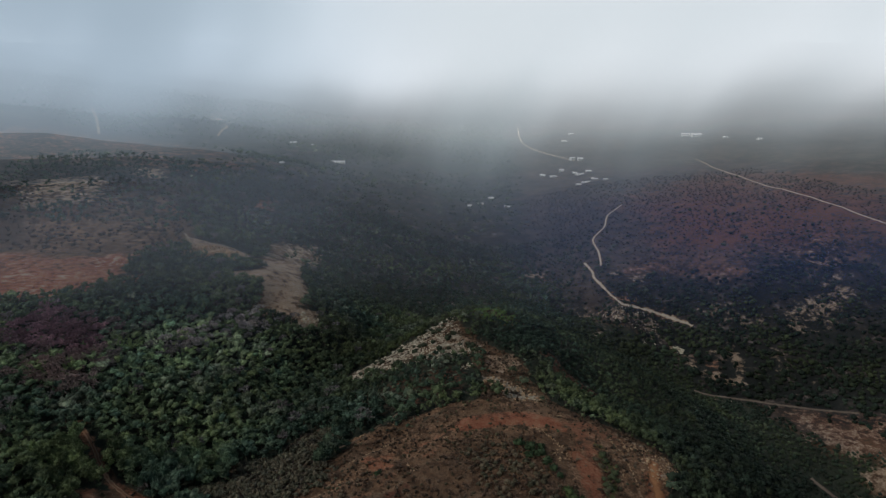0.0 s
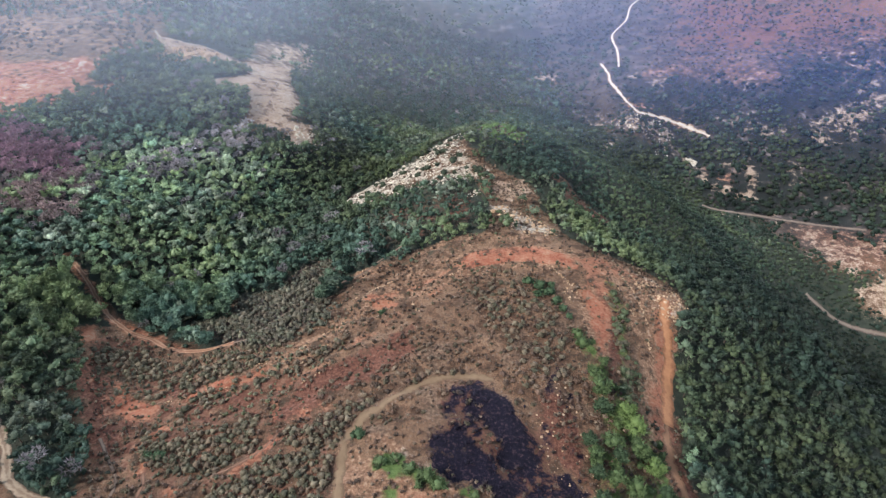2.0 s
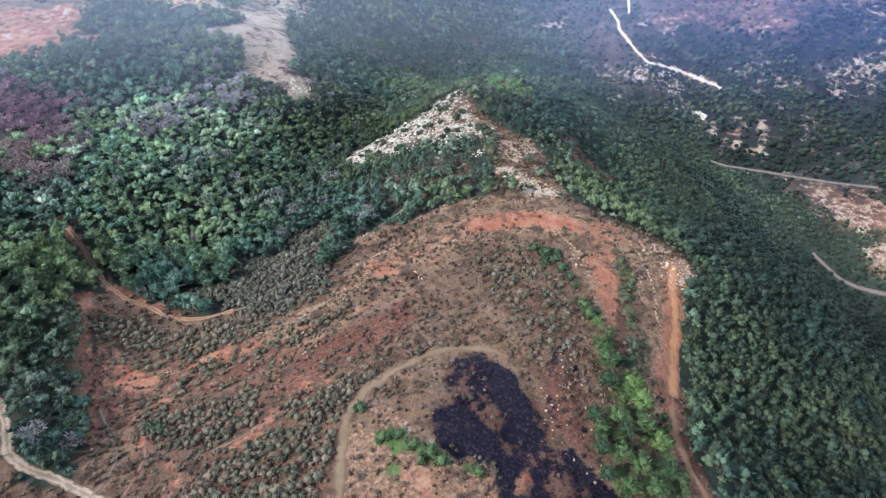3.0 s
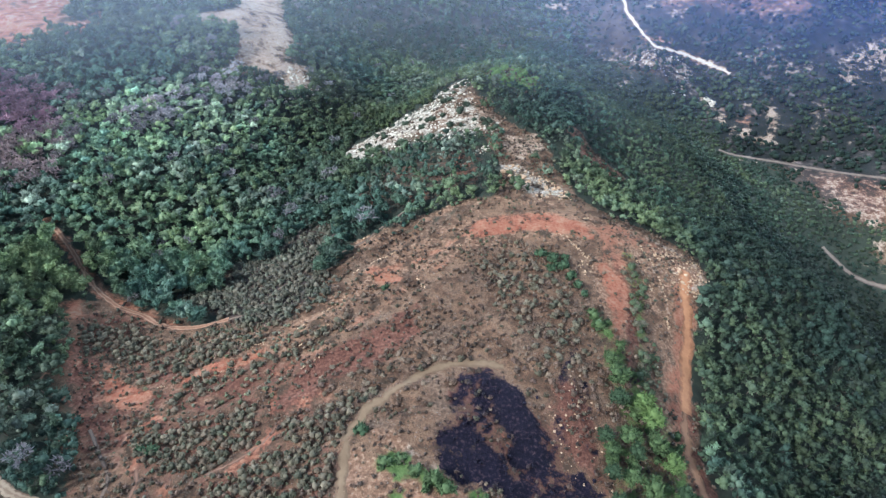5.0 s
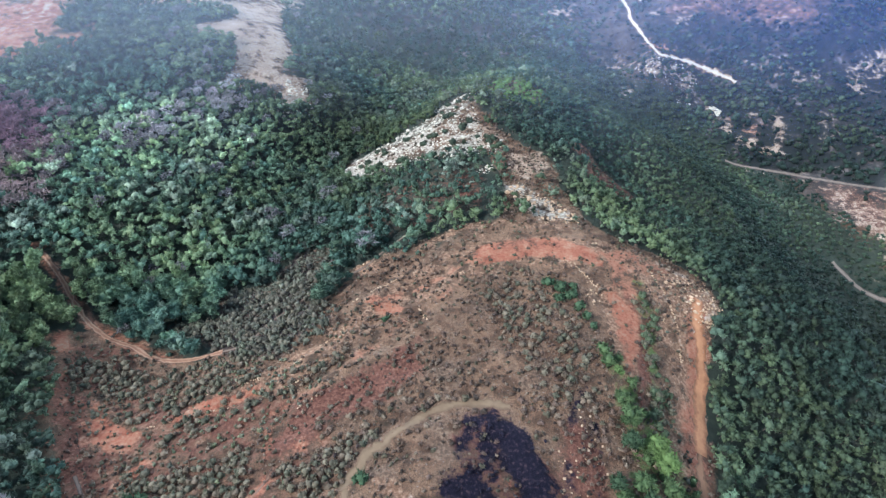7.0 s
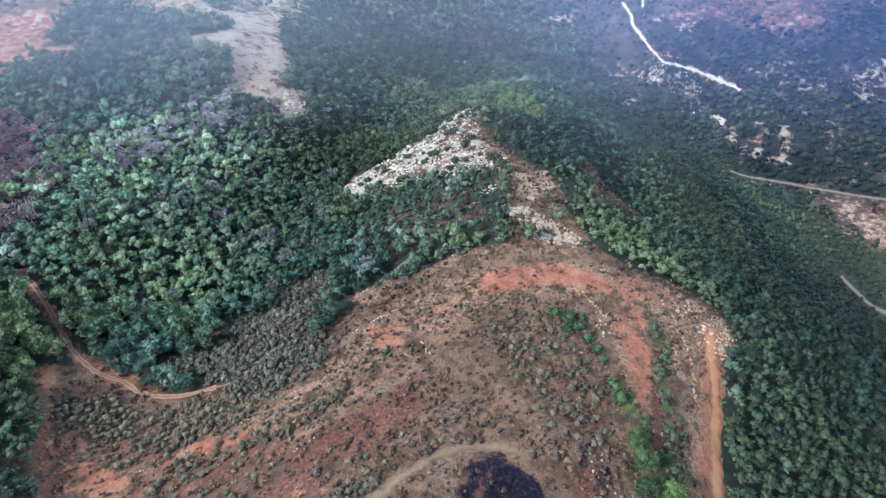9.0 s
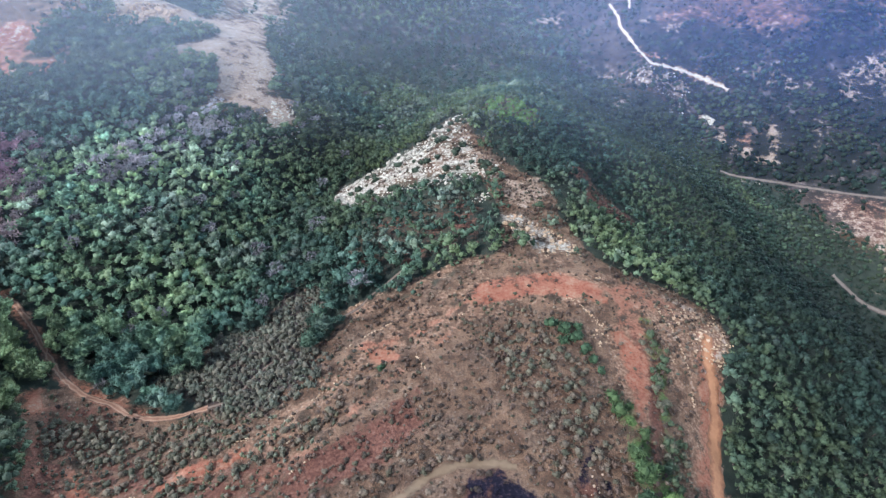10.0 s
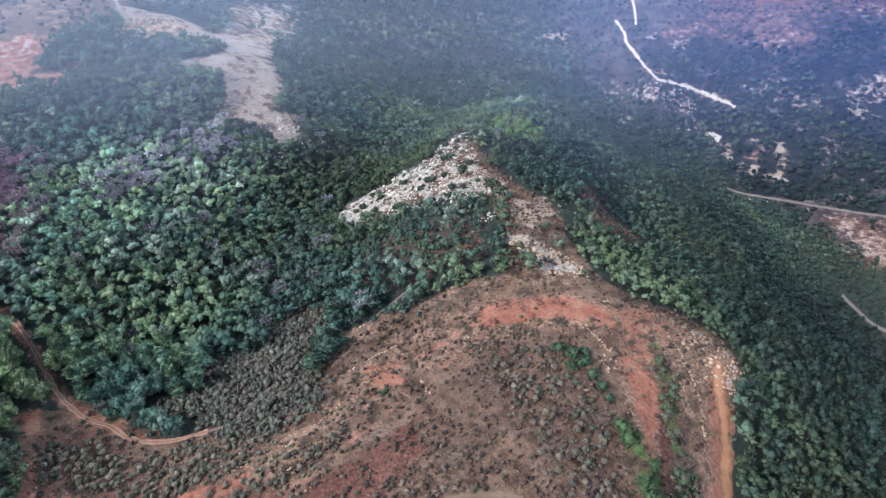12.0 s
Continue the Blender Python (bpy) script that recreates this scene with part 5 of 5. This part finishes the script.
# each sheet emits; no lamp here, the glow replaces scattered light
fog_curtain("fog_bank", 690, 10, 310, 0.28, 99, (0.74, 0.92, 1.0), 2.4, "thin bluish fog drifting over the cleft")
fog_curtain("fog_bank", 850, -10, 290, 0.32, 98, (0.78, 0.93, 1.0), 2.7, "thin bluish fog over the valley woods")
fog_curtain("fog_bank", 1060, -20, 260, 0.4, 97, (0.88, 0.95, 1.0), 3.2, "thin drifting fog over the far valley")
fog_curtain("fog_bank", 1360, -10, 240, 0.66, 91, (0.97, 0.97, 1.0), 5.6, "bank of bright low fog, glowing as if against the light")
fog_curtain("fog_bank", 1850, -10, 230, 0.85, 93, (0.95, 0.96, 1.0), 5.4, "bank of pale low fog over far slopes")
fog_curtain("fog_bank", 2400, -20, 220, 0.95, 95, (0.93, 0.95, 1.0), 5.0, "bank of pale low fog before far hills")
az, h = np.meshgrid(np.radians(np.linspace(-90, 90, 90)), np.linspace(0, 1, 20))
# far backdrop, its brightness given by emission
haze_sheet("fog_backdrop", np.stack([4100 * np.sin(az), 4100 * np.cos(az), -150 + 2600 * h], -1), smooth(0.97, 0.6, h), haze_material("cloud", (0.95, 0.97, 1.0), 5.0), "pale glowing cloud backdrop closing the far distance")


# ---- rocks ----
def rock_mesh(seed, flat=0.7):
    rng = np.random.RandomState(seed)
    mids, v, f = {}, [p for p in ICO_V], []

    def half(i, j):
        key = (min(i, j), max(i, j))
        if key not in mids:
            m = v[i] + v[j]
            mids[key] = len(v)
            v.append(m / np.linalg.norm(m))
        return mids[key]

    for a, b, c in ICO_F:
        ab, bc, ca = half(a, b), half(b, c), half(c, a)
        f += [(a, ab, ca), (b, bc, ab), (c, ca, bc), (ab, bc, ca)]
    v = np.array(v)
    cuts = rng.normal(size=(7, 3))
    cuts /= np.linalg.norm(cuts, axis=1)[:, None]
    for d in cuts:
        reach = v @ d
        v = v - np.outer(np.maximum(reach - rng.uniform(0.45, 0.8), 0), d)
    v = v * rng.uniform(0.9, 1.1, (len(v), 1)) * np.array([rng.uniform(0.8, 1.3), 1, flat])
    return v, np.array(f)


ROCKS = [rock_mesh(s, fl) for s, fl in ((1, 0.7), (2, 0.55), (3, 0.8), (4, 0.6), (5, 0.5), (6, 0.7))]
ROCK_MESHES = [mesh_from("rock", v, f, [STONE]) for v, f in ROCKS]
RIM_ROCKS = [mesh_from("rock", v, f, [RIM_STONE]) for v, f in ROCKS]


def outcrop(poly, step, sizes, label, chance, seed, most=120, stuff_step=1.6, stone=STONE):
    """An outcrop: its larger rocks are parts, the rubble between them one mesh."""
    rng = np.random.RandomState(seed)
    p = np.array(poly, float)
    base = p.mean(0)
    z0 = float(ground_z(*base))
    thing = tagged(new("rock_outcrop"), label, "rock outcrop")
    thing.location = (base[0], base[1], z0)
    x, y = scatter(p[:, 0].min(), p[:, 0].max(), p[:, 1].min(), p[:, 1].max(), step)
    ok = (in_patch(poly, x, y, 1.5, 2) > 0.5) & (rng.rand(len(x)) < chance)
    x, y = x[ok][:most], y[ok][:most]
    z = ground_z(x, y)
    for a, b, c in zip(x, y, z):
        s = rng.uniform(*sizes) * (1.6 if rng.rand() < 0.12 else 1)
        rock = new("rock", (ROCK_MESHES if stone is STONE else RIM_ROCKS)[rng.randint(6)])
        rock.parent = thing
        rock.matrix_basis = pose(a - base[0], b - base[1], c - z0 + 0.1 * s, rng.uniform(-20, 20), rng.uniform(-20, 20), rng.uniform(0, 360)) @ Matrix.Diagonal((s, s * rng.uniform(0.7, 1.2), s, 1))
    x, y = scatter(p[:, 0].min(), p[:, 0].max(), p[:, 1].min(), p[:, 1].max(), stuff_step)
    ok = (in_patch(poly, x, y, 2.5, 2) > 0.3) & (fbm(x / 6, y / 6, seed) > -0.15)
    x, y = x[ok], y[ok]
    z = ground_z(x, y)
    V, F, k = [], [], 0
    for a, b, c in zip(x, y, z):
        s = rng.uniform(0.15, 0.5)
        v = (ICO_V * rng.uniform(0.7, 1.2, (12, 1))) @ turned(rng).T * s * np.array([1, 1, 0.6])
        V.append(v + (a - base[0], b - base[1], c - z0))
        F.append(ICO_F + k)
        k += 12
    if V:
        rubble = new("rubble", mesh_from("rubble", np.vstack(V), np.vstack(F), [stone]))
        rubble.parent = thing
        tagged(rubble, "loose weathered rubble", kind="stuff")
    return thing


outcrop(LIMESTONE_TIP, 2.5, (0.3, 0.85), "pale grey-white limestone outcrop on the ridge's end", 0.5, 5, 260, 1.9)
outcrop([(18, 231), (30, 230), (41, 219), (47, 208), (33, 205), (22, 220)], 2.0, (0.35, 0.95), "weathered cream limestone ledge on the bare ridge", 0.45, 6, 80, 1.8, RIM_STONE)
outcrop([(71, 188), (89, 188), (91, 176), (85, 163), (76, 166), (71, 174)], 1.6, (0.22, 0.6), "orange-stained cream rock ledge at the rim", 0.55, 7, 120, 1.7, RIM_STONE)
outcrop([(22, 122), (28, 128), (34, 130), (38, 112), (40, 92), (32, 90), (26, 104)], 2.0, (0.06, 0.15), "scattered reddish pale stones beside the burnt patch", 0.25, 8, 80, 2.6, RIM_STONE)
outcrop([(42, 179), (46, 176), (46, 169), (42, 166), (40, 173)], 1.8, (0.22, 0.55), "pinkish broken rock at the hilltop's edge", 0.6, 9, 30, 1.6, RIM_STONE)
outcrop([(6, 240), (14, 245), (18, 240), (10, 236)], 2.0, (0.4, 0.9), "white boulders among ridge bushes", 0.6, 10, 14)
outcrop([(221, 476), (226, 473), (228, 462), (222, 464)], 2.0, (0.8, 1.8), "bright pale rock face beside the valley path", 0.8, 11, 14)

outcrop([(-97, 318), (-93, 308), (-83, 302), (-75, 318), (-77, 335), (-89, 344), (-99, 336)], 2.6, (0.4, 1.2), "pale broken rock at the foot of a bare earth scar", 0.5, 12, 90, 2.2)
outcrop([(-197, 400), (-184, 386), (-174, 393), (-158, 407), (-164, 430), (-182, 420)], 3.4, (1.0, 2.8), "cream rock steps of old terraces above the wood", 0.6, 13, 90, 3.0, RIM_STONE)
outcrop([(174, 494), (192, 489), (191, 470), (204, 475), (217, 502), (214, 518), (194, 517), (170, 520), (153, 512)], 4.0, (0.35, 0.9), "pale rock and rubble bank below the valley road", 0.5, 14, 90, 2.6)


def quarry(label, seed):
    """Cream rock faces cut in two benches, split by upright clefts."""
    rng = np.random.RandomState(seed)
    thing = tagged(new("quarry_face"), label, "quarry")
    z0 = float(ground_z(-178, 405))
    thing.location = (-178, 405, z0)
    for line, tall in (([(-191, 386), (-177, 390), (-168, 396), (-156, 401)], 3.4), ([(-191, 397), (-183, 404), (-175, 413), (-163, 417)], 3.0), ([(-192, 407), (-184, 414), (-176, 424), (-166, 427)], 2.2)):
        c = curve_through(line, 2.3)
        for k, (x, y) in enumerate(c):
            if rng.rand() < 0.16:
                continue
            block = new("rock", RIM_ROCKS[rng.randint(6)])
            block.parent = thing
            block.matrix_basis = pose(x + 178, y - 405, float(ground_z(x, y)) - z0 + 0.35 * tall, rng.uniform(-8, 8), rng.uniform(-8, 8), rng.uniform(0, 360)) @ Matrix.Diagonal((1.25, 1.1, tall * rng.uniform(0.7, 1.2), 1))
    return thing


quarry("cream quarried rock faces in stepped benches", 4)


def stone_wall(points, label, seed, size=0.27):
    """A tumbled dry-stone wall, stone by stone."""
    rng = np.random.RandomState(seed)
    c = curve_through(points, 0.55)
    z0 = float(ground_z(*c[0]))
    wall = tagged(new("dry_stone_wall"), label, "stone wall", "old terrace walls")
    wall.location = (c[0, 0], c[0, 1], z0)
    for k, (x, y) in enumerate(c):
        if k > 3 and value_noise(k * 0.12, seed, 3) < 0.48:
            continue
        x, y, s = x + rng.normal(0, 0.22), y + rng.normal(0, 0.22), size * rng.uniform(0.6, 1.5)
        stone = new("stone", RIM_ROCKS[rng.randint(6)])
        stone.parent = wall
        stone.matrix_basis = pose(x - c[0, 0], y - c[0, 1], float(ground_z(x, y)) - z0 + 0.35 * s, rng.uniform(-25, 25), rng.uniform(-25, 25), rng.uniform(0, 360)) @ Matrix.Diagonal((s, s, s, 1))
    return wall


stone_wall([(-74, 136), (-60, 140), (-48, 146), (-36, 158)], "tumbled pale dry-stone terrace wall on red earth", 1)
stone_wall([(-86, 125), (-74, 129), (-58, 133), (-44, 140), (-36, 151)], "long tumbled pale dry-stone terrace wall", 2)
stone_wall([(-45, 129), (-39, 133.5)], "short broken pale terrace wall", 3)
stone_wall([(-33.5, 188), (-28.6, 194)], "straight bright stone edging beside a footpath", 4)
stone_wall([(-13, 165), (-10, 158), (-6, 151)], "pale stone line across the dry hilltop", 5)
stone_wall([(0.4, 179), (15, 182), (34, 185), (42, 181)], "broken pale stone ledge below a red bank", 6, 0.26)
stone_wall([(47, 194.5), (60, 197.4), (72, 194.3)], "pale stone edge along the crest", 7, 0.3)
stone_wall([(63, 177), (66, 163)], "pale stones along the rim terrace", 8)
stone_wall([(-35, 170), (-25, 176), (-14, 181)], "low pale stone edge above red soil", 9, 0.28)

stone_wall([(66, 186), (69, 175), (70, 162), (68.5, 150)], "pale stone edging along the rim terrace", 10, 0.3)
stone_wall([(40, 182), (44, 176), (45, 168)], "pinkish stone line at the hilltop's edge", 11, 0.34)


# ---- far houses ----
def box(name, x0, x1, y0, y1, z0, z1, material, parent):
    bm = bmesh.new()
    bmesh.ops.create_cube(bm, size=1)
    for v in bm.verts:
        v.co = Vector((x0 if v.co.x < 0 else x1, y0 if v.co.y < 0 else y1, z0 if v.co.z < 0 else z1))
    me = bpy.data.meshes.new(name)
    bm.to_mesh(me)
    bm.free()
    me.materials.append(material)
    ob = new(name, me)
    ob.parent = parent
    return ob


def house(x, y, w, d, h, turn, roof, label):
    """A plain far house: walls, roof with eaves, windows and a door."""
    ob = tagged(new("house"), label, "house", "houses of the far village")
    z = float(min(ground_z(x + a * w / 2, y + b * d / 2) for a in (-1, 1) for b in (-1, 1)))
    ob.matrix_basis = pose(x, y, z, 0, 0, turn)
    box("wall", -w / 2, w / 2, -d / 2, d / 2, -1.5, h, PLASTER, ob)
    bm = bmesh.new()
    e, rise = 0.4, (d * 0.22 if roof == "gable" else 0.5)
    base = [bm.verts.new(q) for q in ((-w / 2 - e, -d / 2 - e, h), (w / 2 + e, -d / 2 - e, h), (w / 2 + e, d / 2 + e, h), (-w / 2 - e, d / 2 + e, h))]
    if roof == "gable":
        ra, rb = bm.verts.new((-w / 2 - e, 0, h + rise)), bm.verts.new((w / 2 + e, 0, h + rise))
        for q in ((base[0], base[1], rb, ra), (base[2], base[3], ra, rb), (base[1], base[2], rb), (base[3], base[0], ra), base[::-1]):
            bm.faces.new(q)
    else:
        top = [bm.verts.new(q.co + Vector((0, 0, rise))) for q in base]
        bm.faces.new(top)
        bm.faces.new(base[::-1])
        for k in range(4):
            bm.faces.new((base[k], base[(k + 1) % 4], top[(k + 1) % 4], top[k]))
    me = bpy.data.meshes.new("roof")
    bm.to_mesh(me)
    bm.free()
    me.materials.append(ROOFING)
    new("roof", me).parent = ob
    n = max(2, int(w / 3.5))
    for k in range(n):
        cx = -w / 2 + (k + 0.5) * w / n
        for lvl in range(max(1, int(h // 3))):
            zb = lvl * 3.0
            if k == n // 2 and lvl == 0:
                box("door", cx - 0.5, cx + 0.5, -d / 2 - 0.06, -d / 2 + 0.05, 0, 2.1, BARK, ob)
            else:
                box("window", cx - 0.6, cx + 0.6, -d / 2 - 0.05, -d / 2 + 0.05, zb + 1.0, zb + 2.2, DARK_PANE, ob)
    return ob


VILLAGE = [(213, 1190, 11, 8, 3), (233, 1173, 14, 8, 3), (255, 1202, 10, 8, 6), (284, 1152, 20, 9, 3), (302, 1156, 12, 9, 3), (290, 1063, 12, 8, 3), (268, 1037, 16, 9, 3), (251, 1024, 10, 7, 3),
           (296, 1289, 10, 9, 6), (312, 1278, 11, 9, 6), (316, 1480, 14, 9, 3), (345, 1540, 12, 9, 3), (303, 1034, 8, 7, 3), (275, 1165, 9, 8, 3)]
OUTLYING = [(557, 1313, 18, 11, 6), (574, 1295, 22, 12, 6), (621, 1254, 10, 8, 3), (674, 1212, 9, 8, 3), (-262, 902, 9, 16, 4), (-329, 1250, 16, 10, 4), (-297, 1294, 8, 8, 3),
            (-500, 1285, 12, 9, 3), (48, 976, 8, 7, 3), (69, 998, 9, 7, 3), (92, 1043, 10, 8, 3), (115, 966, 12, 8, 3)]
for k, (x, y, w, d, h) in enumerate(VILLAGE):
    house(x, y, w, d, h, (k * 37) % 60 - 30, "flat" if k % 3 else "gable", "small white-plastered village house with a pale roof")
for k, (x, y, w, d, h) in enumerate(OUTLYING):
    house(x, y, w, d, h, (k * 29) % 50 - 25, "gable" if k % 2 else "flat", "outlying pale house with a light roof on a far slope")
house(-219, 1150, 36, 12, 5, 6, "gable", "long white farm shed with a bright low roof")
